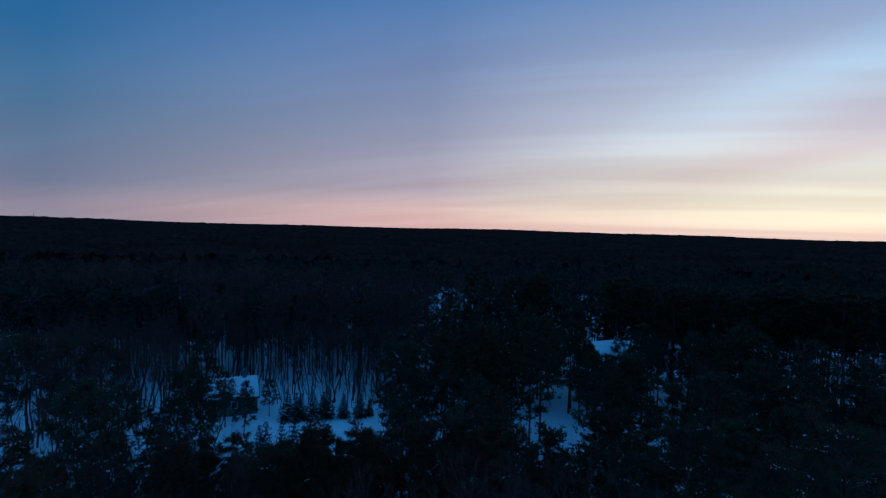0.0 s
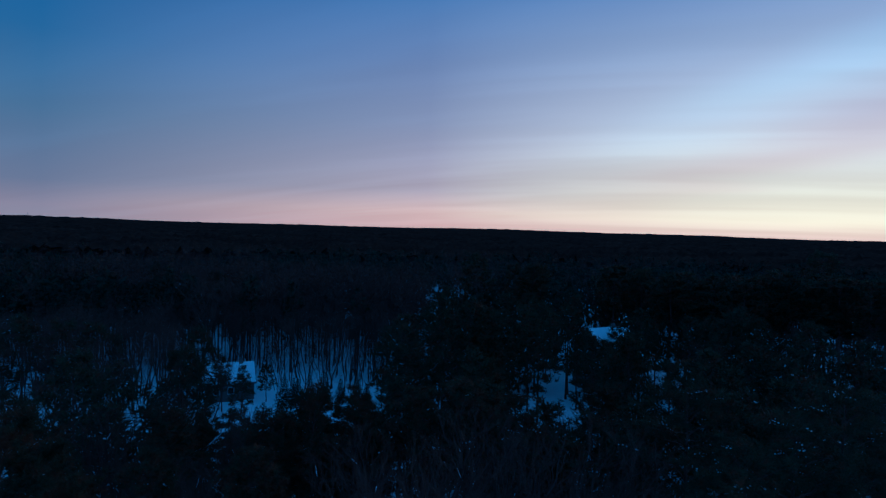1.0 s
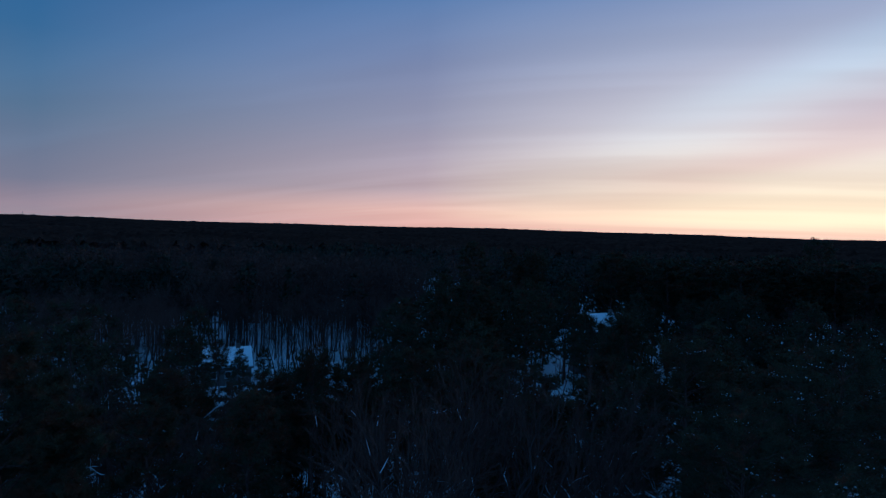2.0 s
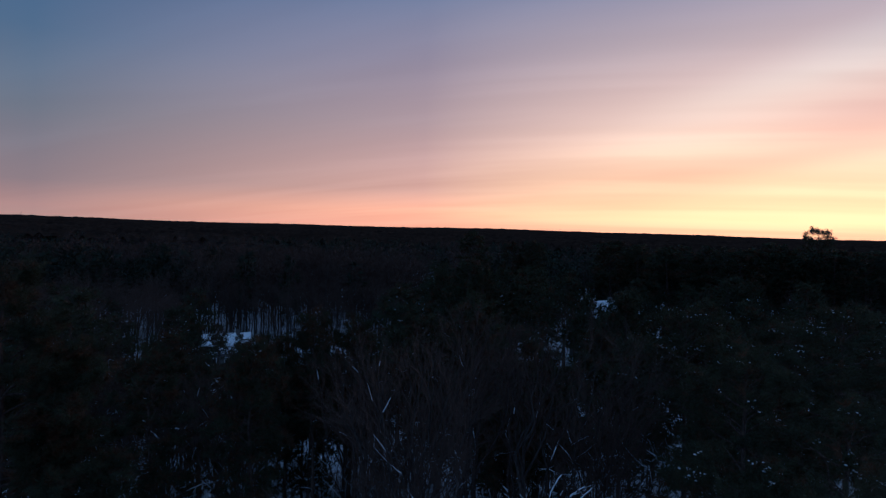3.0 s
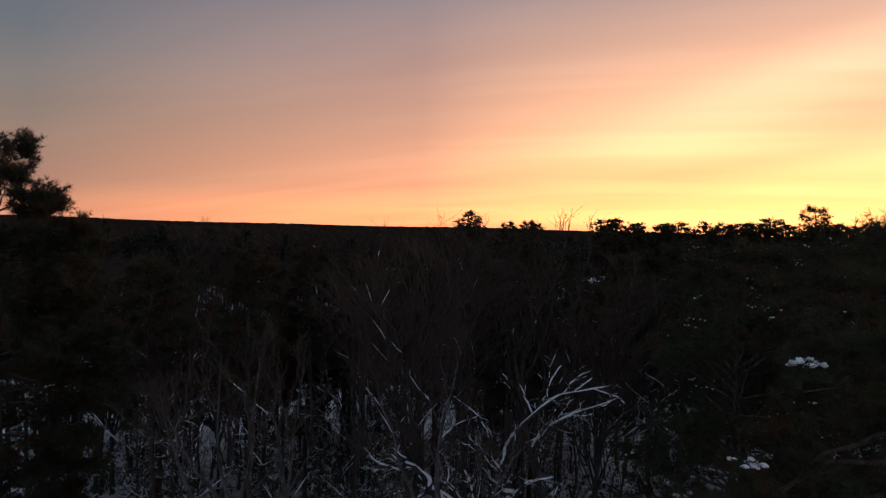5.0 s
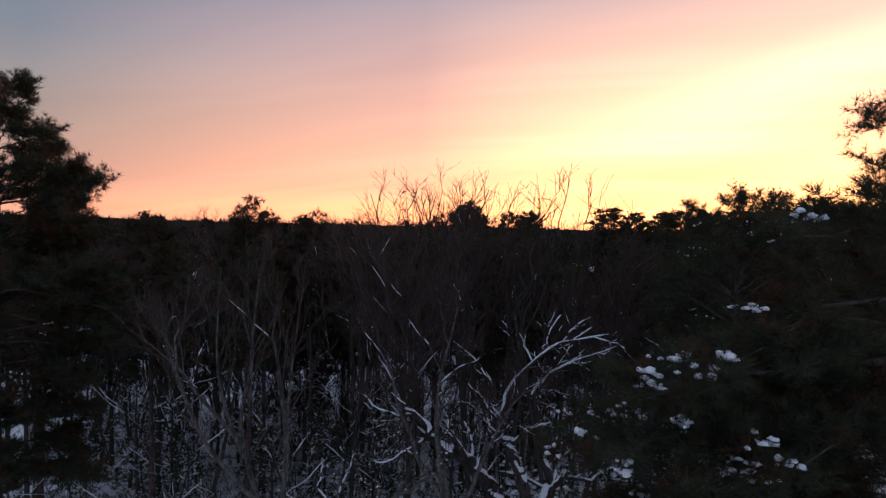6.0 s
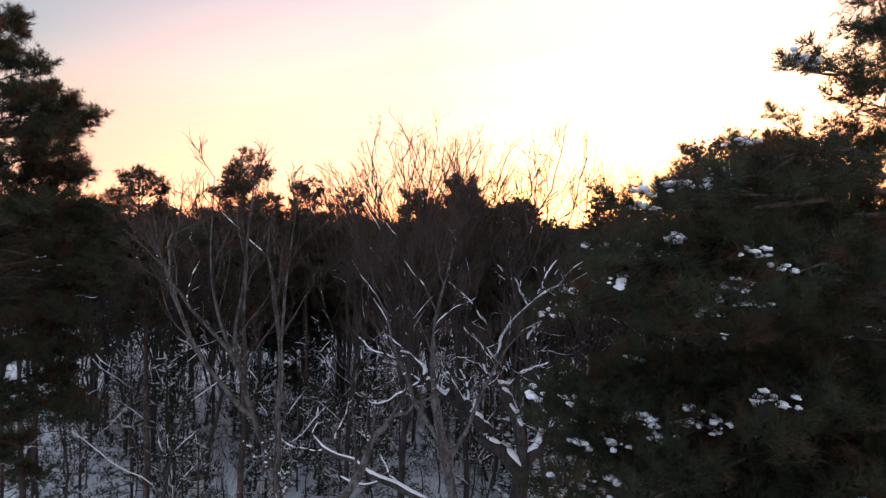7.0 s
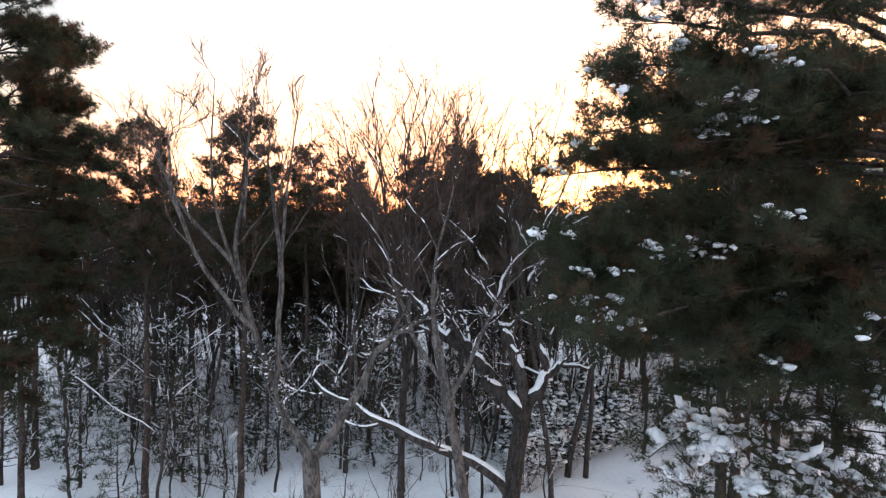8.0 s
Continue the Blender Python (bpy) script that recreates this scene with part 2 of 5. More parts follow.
def unit_ball(level):
    bm = bmesh.new()
    bmesh.ops.create_icosphere(bm, subdivisions=level, radius=1)
    v = np.array([p.co[:] for p in bm.verts])
    f = np.array([[p.index for p in q.verts] for q in bm.faces])
    bm.free()
    return v, f


BALLS = {i: unit_ball(i) for i in (1, 2)}


def lumps(rng, pos, size, level, flat=0.55, rough=0.25):
    """Uneven rounded lumps of settled snow: corners and triangles."""
    v, f = BALLS[level]
    n = len(pos)
    if n == 0:
        return np.zeros((0, 3)), np.zeros((0, 3), int)
    s = size[:, None] * np.stack([rng.uniform(0.7, 1.3, n), rng.uniform(0.7, 1.3, n), flat * rng.uniform(0.7, 1.2, n)], -1)
    turn = rng.uniform(0, 6.283, n)
    p = v[None] * (1 + rough * rng.uniform(-1, 1, (n, len(v), 1)))
    p = p * s[:, None]
    c, q = np.cos(turn)[:, None], np.sin(turn)[:, None]
    p = np.stack([p[..., 0] * c - p[..., 1] * q, p[..., 0] * q + p[..., 1] * c, p[..., 2]], -1) + pos[:, None]
    ff = f[None] + (np.arange(n) * len(v))[:, None, None]
    return p.reshape(-1, 3), ff.reshape(-1, 3)


def needles(rng, pos, way, k, length, width, lean=0.75):
    """Tufts of needles: at each place k slim blades that fan out round the way of the twig."""
    n = len(pos)
    r = rng.normal(size=(n, k, 3))
    r /= np.linalg.norm(r, axis=2, keepdims=True)
    d = r + lean * way[:, None]
    d[..., 2] += 0.15
    d /= np.linalg.norm(d, axis=2, keepdims=True)
    side = np.cross(d, rng.normal(size=(n, k, 3)))
    side /= np.linalg.norm(side, axis=2, keepdims=True) + 1e-9
    ln = length * rng.uniform(0.65, 1.25, (n, k, 1))
    base = pos[:, None] + d * ln * 0.05
    a, b, c = base - side * width / 2, base + side * width / 2, base + d * ln
    v = np.stack([a, b, c], 2).reshape(-1, 3)
    return v, np.arange(n * k * 3).reshape(-1, 3)


def bent(rng, p, d, length, n, crook, lift=0.0):
    """A crooked line from p along d."""
    pts = [np.array(p, float)]
    d = np.array(d, float)
    for i in range(n):
        d = d + rng.normal(size=3) * crook + np.array([0, 0, lift])
        d /= np.linalg.norm(d)
        pts.append(pts[-1] + d * length / n)
    return np.array(pts)


def smooth(pts, m=3):
    """A rounder line through the same points."""
    p = np.vstack([2 * pts[0] - pts[1], pts, 2 * pts[-1] - pts[-2]])
    out = []
    for i in range(1, len(p) - 2):
        for t in np.arange(m) / m:
            a, b, c, d = p[i - 1:i + 3]
            out.append(0.5 * (2 * b + (c - a) * t + (2 * a - 5 * b + 4 * c - d) * t * t + (3 * b - a - 3 * c + d) * t ** 3))
    return np.array(out + [pts[-1]])


def empty(name, m, label, category, group="", kind=""):
    ob = new(name)
    ob.matrix_world = m
    return tagged(ob, label, category, group, kind)

# ---------------------------------------------------------------- kinds of trees and shrubs
def clump_needles(rng, pos, way, size, shoots, per, k, length, width):
    """Clumps of shoots at the ends of twigs, each shoot set round with needles like a bottle brush."""
    n = len(pos)
    d = rng.normal(size=(n, shoots, 3)) * [1, 1, 0.7] + 0.8 * way[:, None] + [0, 0, 0.45]
    d /= np.linalg.norm(d, axis=2, keepdims=True)
    g = np.linspace(0.2, 1.0, per)[None, None, :, None]
    ln = (size * rng.uniform(0.55, 1.15, (n, shoots)))[:, :, None, None]
    p = pos[:, None, None] + d[:, :, None] * ln * g
    w = np.broadcast_to(d[:, :, None], p.shape)
    return needles(rng, p.reshape(-1, 3), w.reshape(-1, 3), k, length, width, 0.95)


def bough(rng, wood, p, tip, sag, density, gap, inner, spray, stout=0.011):
    """One limb from p to its tip with side twigs; returns the places and ways of its needle clumps."""
    p, tip = np.array(p, float), np.array(tip, float)
    v = tip - p
    size = np.linalg.norm(v)
    t = np.linspace(0, 1, 7)[:, None]
    pts = p + v * t + np.array([0, 0, sag * size]) * np.sin(np.pi * t) + rng.normal(size=(7, 3)) * 0.022 * size * np.sin(np.pi * t)
    tube(wood, pts, np.linspace(0.012 + stout * size, 0.007, 7), 5)
    spots, ways, twigs = [tip[None]], [v[None] / size], [pts[4:]]
    level = np.cross(v, (0, 0, 1.0))
    level /= np.linalg.norm(level) + 1e-9
    for j in range(max(3, int(density * size))):
        f = inner + (1 - inner) * rng.uniform(0, 1) ** 0.8
        x = f * 6
        i = min(5, int(x))
        q = pts[i] + (pts[i + 1] - pts[i]) * (x - i)
        e = v / size * rng.uniform(0.25, 1.0) + level * rng.choice((-1, 1)) * rng.uniform(0.2, 1.0) + [0, 0, rng.uniform(-0.15, 0.45)]
        e /= np.linalg.norm(e)
        ln = spray * rng.uniform(0.45, 1.1) * (1.1 - 0.55 * f)
        twig = bent(rng, q, e, ln, 2, 0.2, 0.12)
        tube(wood, twig, [0.012, 0.009, 0.005], 3)
        twigs.append(twig)
        m = max(1, int(ln / gap + 0.5))
        g = np.linspace(0.45 if m > 1 else 1.0, 1.0, m)[:, None]
        spots.append(np.where(g < 0.5, twig[0] + (twig[1] - twig[0]) * g * 2, twig[1] + (twig[2] - twig[1]) * (g * 2 - 1)))
        ways.append(np.repeat(e[None], m, 0))
    return np.concatenate(spots), np.concatenate(ways), twigs


def pitch_pine(name, seed, h, base, reach, limbs, label, m, r=0.18, boughs=(), density=4.0, gap=0.3, inner=0.3, spray=0.9, size=0.28, shoots=6, per=3, k=7,
               length=0.13, width=0.016, snow=0.02, lump=0.08, level=1, pats=4, bronze_share=0.15, profile=((0, 0.75), (0.2, 1.0), (0.6, 0.85), (1.0, 0.15)), tilt=(-0.12, 0.75),
               sag=0.03, uneven=0.45, bend=0.3, group="pines of the wood", patchy=0.05, heavy=None, ridge=0.0, thin_snow=0.0):
    """A pine whose limbs carry clumps of needles with sky between them. boughs: limbs given as (height on the trunk, tip, share of twigs)."""
    rng = np.random.default_rng(seed)
    tree = empty(name, m, label, "pine tree", group)
    z = np.linspace(-0.3, h - 0.2, 13)
    wob = np.cumsum(rng.normal(size=(13, 2)) * bend * h / 90, axis=0)
    spine = np.column_stack([wob - wob[0], z])
    trunk, wood, drift = Heap(), Heap(), Heap()
    rad = r * (1 - np.clip(z / h, 0, 1)) ** 0.7 + 0.015
    rad[0] *= 1.3
    tube(trunk, spine, rad, 8)
    spots, ways, laden = [], [], []

    def limb(zz, tip, more, share=1.0):
        p = [np.interp(zz, z, spine[:, 0]), np.interp(zz, z, spine[:, 1]), zz]
        a, b, twigs = bough(rng, wood, p, tip, sag, density * share, gap, inner, spray)
        if thin_snow:
            for twig in twigs:
                if rng.uniform() < 0.6:
                    tube(drift, smooth(twig, 2) + [0, 0, thin_snow], thin_snow * rng.uniform(0.6, 1.2, 2 * len(twig) - 1) * np.sin(np.linspace(0.2, 2.94, 2 * len(twig) - 1)), 4)
        if ridge and more:
            # thick snow lying along the twigs, heaped and ragged
            for twig in twigs:
                if rng.uniform() < 0.75:
                    line = smooth(twig, 4)
                    line = line + rng.normal(size=line.shape) * [0.025, 0.025, 0.012] + [0, 0, ridge * 0.75]
                    thick = ridge * rng.uniform(0.55, 1.15) * np.sin(np.linspace(0.03, 3.11, len(line))) ** 0.6 * rng.uniform(0.7, 1.2, len(line))
                    tube(drift, line, thick, 7)
        spots.append(a)
        ways.append(b)
        laden.append(np.where(np.linalg.norm(a - np.array(tip), axis=1) < 1.0, heavy, snow) if more and heavy else np.full(len(a), snow))

    for i in range(limbs):
        u = (i + rng.uniform(0, 1)) / limbs
        zz = base + (h - base) * 0.97 * u
        az = i * 2.4 + rng.uniform(-0.7, 0.7)
        ln = reach * np.interp(u, [q[0] for q in profile], [q[1] for q in profile]) * rng.uniform(uneven, 1.1)
        rise = tilt[0] + (tilt[1] - tilt[0]) * u ** 1.4 + rng.normal() * 0.1
        at = np.array([np.interp(zz, z, spine[:, 0]), np.interp(zz, z, spine[:, 1]), zz])
        limb(zz, at + ln * np.array([math.cos(az) * math.cos(rise), math.sin(az) * math.cos(rise), math.sin(rise)]), False)
    for zz, tip, *share in boughs:
        limb(zz, tree.matrix_world.inverted() @ Vector(tip), True, *share)
    spots.append(spine[-1:] + [0, 0, 0.05])
    ways.append(np.array([[0, 0, 1.0]]))
    laden.append(np.zeros(1))
    pos, way, laden = np.concatenate(spots), np.concatenate(ways), np.concatenate(laden)
    fit = h / (pos[:, 2].max() + size * 0.7 + length * 0.5)
    for q in (trunk, wood, drift):
        q.scale((1, 1, fit))
    pos = pos * [1, 1, fit]
    part_mesh("trunk", trunk.mesh("trunk", PINE_BARK, True), tree)
    tagged(part_mesh("branchwork", wood.mesh("branchwork", PINE_BARK, True), tree), kind="stuff")
    brown = rng.uniform(size=len(pos)) < bronze_share
    v, f = clump_needles(rng, pos[~brown], way[~brown], size, shoots, per, k, length, width)
    tagged(part_mesh("crown", mesh_np("crown", v, f, NEEDLE), tree), kind="stuff")
    if brown.any():
        v, f = clump_needles(rng, pos[brown], way[brown], size, shoots, per, k, length, width)
        tagged(part_mesh("dead_foliage", mesh_np("dead_foliage", v, f, DEAD_AND_BACKLIT), tree, "bronze needles, some dead, some coloured as if lit from behind"), kind="stuff")
    # snow lies in patches, several pats to a clump
    patch = np.array([noise.noise(Vector(p * 0.8) + Vector((seed, 0, 0))) for p in pos])
    pick = pos[(rng.uniform(size=len(pos)) < laden * 2.2) & (patch > patchy)]
    if drift.n:
        tagged(part_mesh("snow_load", drift.mesh("snow_load", SNOW_LUMP, True), tree, "thick snow heaped along the boughs"), kind="stuff")
    if len(pick):
        c = np.repeat(pick, pats, 0) + rng.normal(size=(len(pick) * pats, 3)) * [size * 0.45, size * 0.45, size * 0.12] + [0, 0, size * 0.32]
        v, f = lumps(rng, c, lump * rng.uniform(0.4, 1.15, len(c)), level, 0.6, 0.42)
        tagged(part_mesh("snow_cover", mesh_np("snow_cover", v, f, SNOW_LUMP, True), tree, "white snow settled on needle clumps"), kind="stuff")
    return tree


def bare_tree(name, seed, h, r, label, counts=(9, 6, 5, 3), fork=0.35, crook=0.16, angle=0.75, leaders=None, bark=None, snow=0.6, upright=0.06, twig_r=0.006, lean=(0, 0), stout=0.42, steep=0.80, flecks=0, group="bare trees of the wood", m=None, sides=(9, 6, 4, 3), blades=7, blade=0.55, deep=0.3):
    """A leafless tree: trunk, crooked limbs that fork four times, snow along the upper sides. leaders: main limbs given as (radius, corners)."""
    rng = np.random.default_rng(seed)
    tree = empty(name, m or Matrix(), label, "bare tree", group)
    heaps = [Heap() for _ in range(3)]
    caps = Heap()
    bark = bark or OAK_BARK
    todo, ends, ends_way, spots = [], [], [], []

    def lay(pts, rad, lv):
        if leaders is not None and lv != 0 and (lv < 3 or lv == 9):
            many = 2 if lv == 9 else 3 if lv == 1 else 2
            rad = np.interp(np.arange((len(pts) - 1) * many + 1) / many, np.arange(len(pts)), rad)
            pts = smooth(pts, many)
        main = lv == 9
        if main:
            limb = Heap()
            tube(limb, pts, rad, 9)
            part_mesh("limb", limb.mesh("limb", bark, True), tree)
            lv = 1
        else:
            tube(heaps[0 if lv == 0 else 1 if lv < 2 else 2], pts, rad, sides[min(lv, 3)])
        chance = snow if lv < 2 else snow * deep
        if not snow or lv > 2 or rng.uniform() > chance:
            return
        d = np.diff(pts, axis=0)
        d /= np.linalg.norm(d, axis=1, keepdims=True)
        lying = np.abs(d[:, 2]) < (steep if main else min(steep, 0.90 if lv < 2 else 0.80))
        lying &= rng.uniform(size=len(lying)) < (0.99 if main else 0.88)
        if lv == 2 and deep < 0.5:
            lying &= rng.uniform(size=len(lying)) < 0.5
        run = 0
        for i in range(len(lying) + 1):
            if i < len(lying) and lying[i]:
                run += 1
                continue
            if run >= 1:
                a, ra = pts[i - run:i + 1], rad[i - run:i + 1]
                wave = np.interp(np.arange(len(ra)), np.linspace(0, len(ra) - 1, max(2, len(ra) // 2)), rng.uniform(0.65, 1.15, max(2, len(ra) // 2)))
                thick = (ra * 0.62 + (0.034 if lv < 2 else 0.016) * min(1, deep * 1.3)) * wave
                thick[0] *= 0.4
                thick[-1] *= 0.3
                g = np.gradient(a, axis=0)
                g /= np.linalg.norm(g, axis=1, keepdims=True) + 1e-9
                over = np.array([[0, 0, 1.0]]) - g * g[:, 2:3]
                over /= np.linalg.norm(over, axis=1, keepdims=True) + 1e-9
                tube(caps, a + over * (ra * 0.62 + 0.004)[:, None], thick, 7 if lv < 2 else 4)
            run = 0

    if leaders is None:
        top = bent(rng, (0, 0, -0.3), (lean[0], lean[1], 1), h * 0.84, 11, crook * 0.45, upright * 1.5)
        lay(top, r * (1 - np.linspace(0, 1, 12)) ** 0.8 + 0.010, 0)
        todo.append((top, r, 0, fork))
    else:
        for i, (lr, corners) in enumerate(leaders):
            c = np.array(corners, float)
            pts = smooth(c, 3)
            pts[1:-1] += rng.normal(size=(len(pts) - 2, 3)) * 0.4 * lr * (i > 0)
            lay(pts, lr * (1 - np.linspace(0, 0.2 if i == 0 else 0.96, len(pts)) ** 1.3) + 0.006, 0 if i == 0 else 9)
            if i:
                todo.append((pts, lr, 0, 0.3))
    while todo:
        pts, pr, lv, start = todo.pop()
        if lv >= len(counts):
            ends.append(pts[rng.integers(1, len(pts), blades)])
            ends_way.append(np.repeat((pts[-1] - pts[0])[None] / (np.linalg.norm(pts[-1] - pts[0]) + 1e-9), blades, 0))
            continue
        n = len(pts)
        total = np.linalg.norm(np.diff(pts, axis=0), axis=1).sum()
        for j in range(counts[lv]):
            f = start + (0.99 - start) * (j + rng.uniform(0, 1)) / counts[lv]
            x = f * (n - 1)
            i = min(n - 2, int(x))
            p = pts[i] + (pts[i + 1] - pts[i]) * (x - i)
            d = pts[i + 1] - pts[i]
            d /= np.linalg.norm(d) + 1e-9
            side = np.cross(d, rng.normal(size=3))
            side /= np.linalg.norm(side) + 1e-9
            ang = angle * rng.uniform(0.6, 1.3)
            d = d * math.cos(ang) + side * math.sin(ang)
            d[2] += 0.22
            d /= np.linalg.norm(d)
            ln = total * rng.uniform(0.38, 0.62) * (1.15 - 0.65 * f) if lv else (min(2.6, total * rng.uniform(0.30, 0.48) * (1.25 - 0.75 * f)) if leaders else min(0.55 * h, max(0.14 * h, (h - p[2]) / max(0.45, d[2] + 0.12) * rng.uniform(0.72, 1.0))))
            ln = max(ln, 0.25)
            cr = max(twig_r, pr * (1 - f) ** 0.7 * stout if lv == 0 else pr * 0.85 * stout * (1.1 - 0.6 * f))
            k = (8, 5, 3, 2)[min(lv, 3)]
            child = bent(rng, p, d, ln, k, crook * (1.0, 0.9, 0.8, 0.6)[min(lv, 3)], upright)
            lay(child, np.linspace(cr, max(twig_r * 0.6, cr * 0.22), k + 1), lv + 1)
            todo.append((child, cr, lv + 1, 0.2))
            spots.append(child[1:])
    if flecks:
        q = np.concatenate(spots)
        q = q[q[:, 2] < 0.66 * q[:, 2].max()]
        q = q[rng.integers(0, len(q), flecks)] + rng.normal(size=(flecks, 3)) * 0.05
        v, f = lumps(rng, q, rng.uniform(0.015, 0.045, flecks), 1, 0.6, 0.35)
        caps.add(v, f3=f)
    if ends:
        v, f = needles(rng, np.concatenate(ends), np.concatenate(ends_way), 1, blade, twig_r * 1.3, 1.3)
        heaps[2].add(v, f3=f)
    if leaders is None:
        fit = h / max(q.top() for q in heaps)
        for q in (*heaps, caps):
            q.scale((1, 1, fit))
    part_mesh("trunk", heaps[0].mesh("trunk", bark, True), tree)
    if heaps[1].n:
        tagged(part_mesh("branchwork", heaps[1].mesh("branchwork", bark, True), tree), kind="stuff")
    if heaps[2].n:
        tagged(part_mesh("crown", heaps[2].mesh("crown", TWIG), tree, "fine brown leafless twigs"), kind="stuff")
    if caps.n:
        tagged(part_mesh("snow_cover", caps.mesh("snow_cover", SNOW_LUMP, True), tree, "white snow lying along limbs"), kind="stuff")
    return tree


def fan_tree(name, seed, h, r, width, label, low=0.36, limbs=13, boughs=8, shoots=4, bark=None, thin=0.017, snow=0.03, group="bare trees of the wood", m=None):
    """A leafless tree whose trunk breaks into ascending limbs that end all over a domed crown, with forking twigs."""
    rng = np.random.default_rng(seed)
    tree = empty(name, m or Matrix(), label, "bare tree", group)
    trunk, wood, twigs, caps = Heap(), Heap(), Heap(), Heap()
    bark = bark or OAK_BARK
    stem = bent(rng, (0, 0, -0.3), (rng.normal() * 0.06, rng.normal() * 0.06, 1), h * (low + 0.14), 8, 0.05, 0.06)
    tube(trunk, stem, np.linspace(r * 1.15, r * 0.6, 9), 8)
    tips, ways = [], []
    for i in range(limbs):
        az, pol = i * 2.4 + rng.uniform(-0.3, 0.3), 1.15 * math.sqrt((i + 0.3) / limbs) * rng.uniform(0.85, 1.05)
        end = np.array([math.cos(az) * math.sin(pol) * width, math.sin(az) * math.sin(pol) * width, h * (0.74 + 0.26 * math.cos(pol) * rng.uniform(0.88, 1.0))])
        at = stem[8 - (i % 4)]
        knee = at + (end - at) * [0.42, 0.42, 0.46] + rng.normal(size=3) * 0.03 * h * np.array([1, 1, 0.3])
        t = np.linspace(0, 1, 8)[:, None]
        pts = at * (1 - t) ** 2 + knee * 2 * t * (1 - t) + end * t * t + rng.normal(size=(8, 3)) * 0.009 * h * np.minimum(t * 3, 1)
        r0 = r * rng.uniform(0.3, 0.5)
        rad = np.linspace(r0, thin * 1.3, 8)
        tube(wood, pts, rad, 5)
        if rng.uniform() < snow * 3:
            b = i % 4
            tube(caps, pts[b:b + 3] + [0, 0, r0 * 0.4], rad[b:b + 3] * [0.4, 0.8, 0.3] + 0.006, 4)
        total = np.linalg.norm(np.diff(pts, axis=0), axis=1).sum()
        for j in range(boughs):
            f = 0.25 + 0.72 * (j + rng.uniform(0, 1)) / boughs
            k = min(6, int(f * 7))
            p = pts[k] + (pts[k + 1] - pts[k]) * (f * 7 - k)
            d = (pts[k + 1] - pts[k]) / np.linalg.norm(pts[k + 1] - pts[k])
            side = np.cross(d, rng.normal(size=3))
            side /= np.linalg.norm(side)
            g = rng.uniform(0.4, 0.85)
            q = bent(rng, p, d * math.cos(g) + side * math.sin(g) + [0, 0, 0.12], total * rng.uniform(0.16, 0.32) * (1.2 - 0.6 * f), 4, 0.12, 0.035)
            tube(twigs, q, np.linspace(max(thin, r0 * 0.4), thin * 0.8, 5), 3)
            if rng.uniform() < snow:
                tube(caps, q[:3] + [0, 0, 0.02], [0.02, 0.025, 0.01], 3)
            for _ in range(shoots):
                c = q[rng.integers(1, 5)]
                e = (q[-1] - q[0]) / np.linalg.norm(q[-1] - q[0]) + rng.normal(size=3) * 0.45 + [0, 0, 0.12]
                w = bent(rng, c, e, h * rng.uniform(0.03, 0.065), 2, 0.12, 0.05)
                tube(twigs, w, [thin * 0.85, thin * 0.7, thin * 0.4], 3)
                tips.append(w[[1, 1, 2]])
                ways.append(np.repeat((w[2] - w[0])[None] / np.linalg.norm(w[2] - w[0]), 3, 0))
    v, f = needles(rng, np.concatenate(tips), np.concatenate(ways), 1, 0.5, thin * 1.4, 1.8)
    twigs.add(v, f3=f)
    # stray shoots stay close to the dome
    top = np.quantile(np.concatenate(twigs.v)[:, 2], 0.97)
    for q in (wood, twigs, caps):
        for w in q.v:
            w[:, 2] = np.where(w[:, 2] > top, top + (w[:, 2] - top) * 0.5, w[:, 2])
    fit = h / twigs.top()
    for q in (trunk, wood, twigs, caps):
        q.scale((1, 1, fit))
    part_mesh("trunk", trunk.mesh("trunk", bark, True), tree)
    tagged(part_mesh("branchwork", wood.mesh("branchwork", bark, True), tree), kind="stuff")
    tagged(part_mesh("crown", twigs.mesh("crown", TWIG), tree, "fan of fine brown leafless twigs"), kind="stuff")
    if caps.n:
        tagged(part_mesh("snow_cover", caps.mesh("snow_cover", SNOW_LUMP, True), tree, "thin snow lying along limbs"), kind="stuff")
    return tree


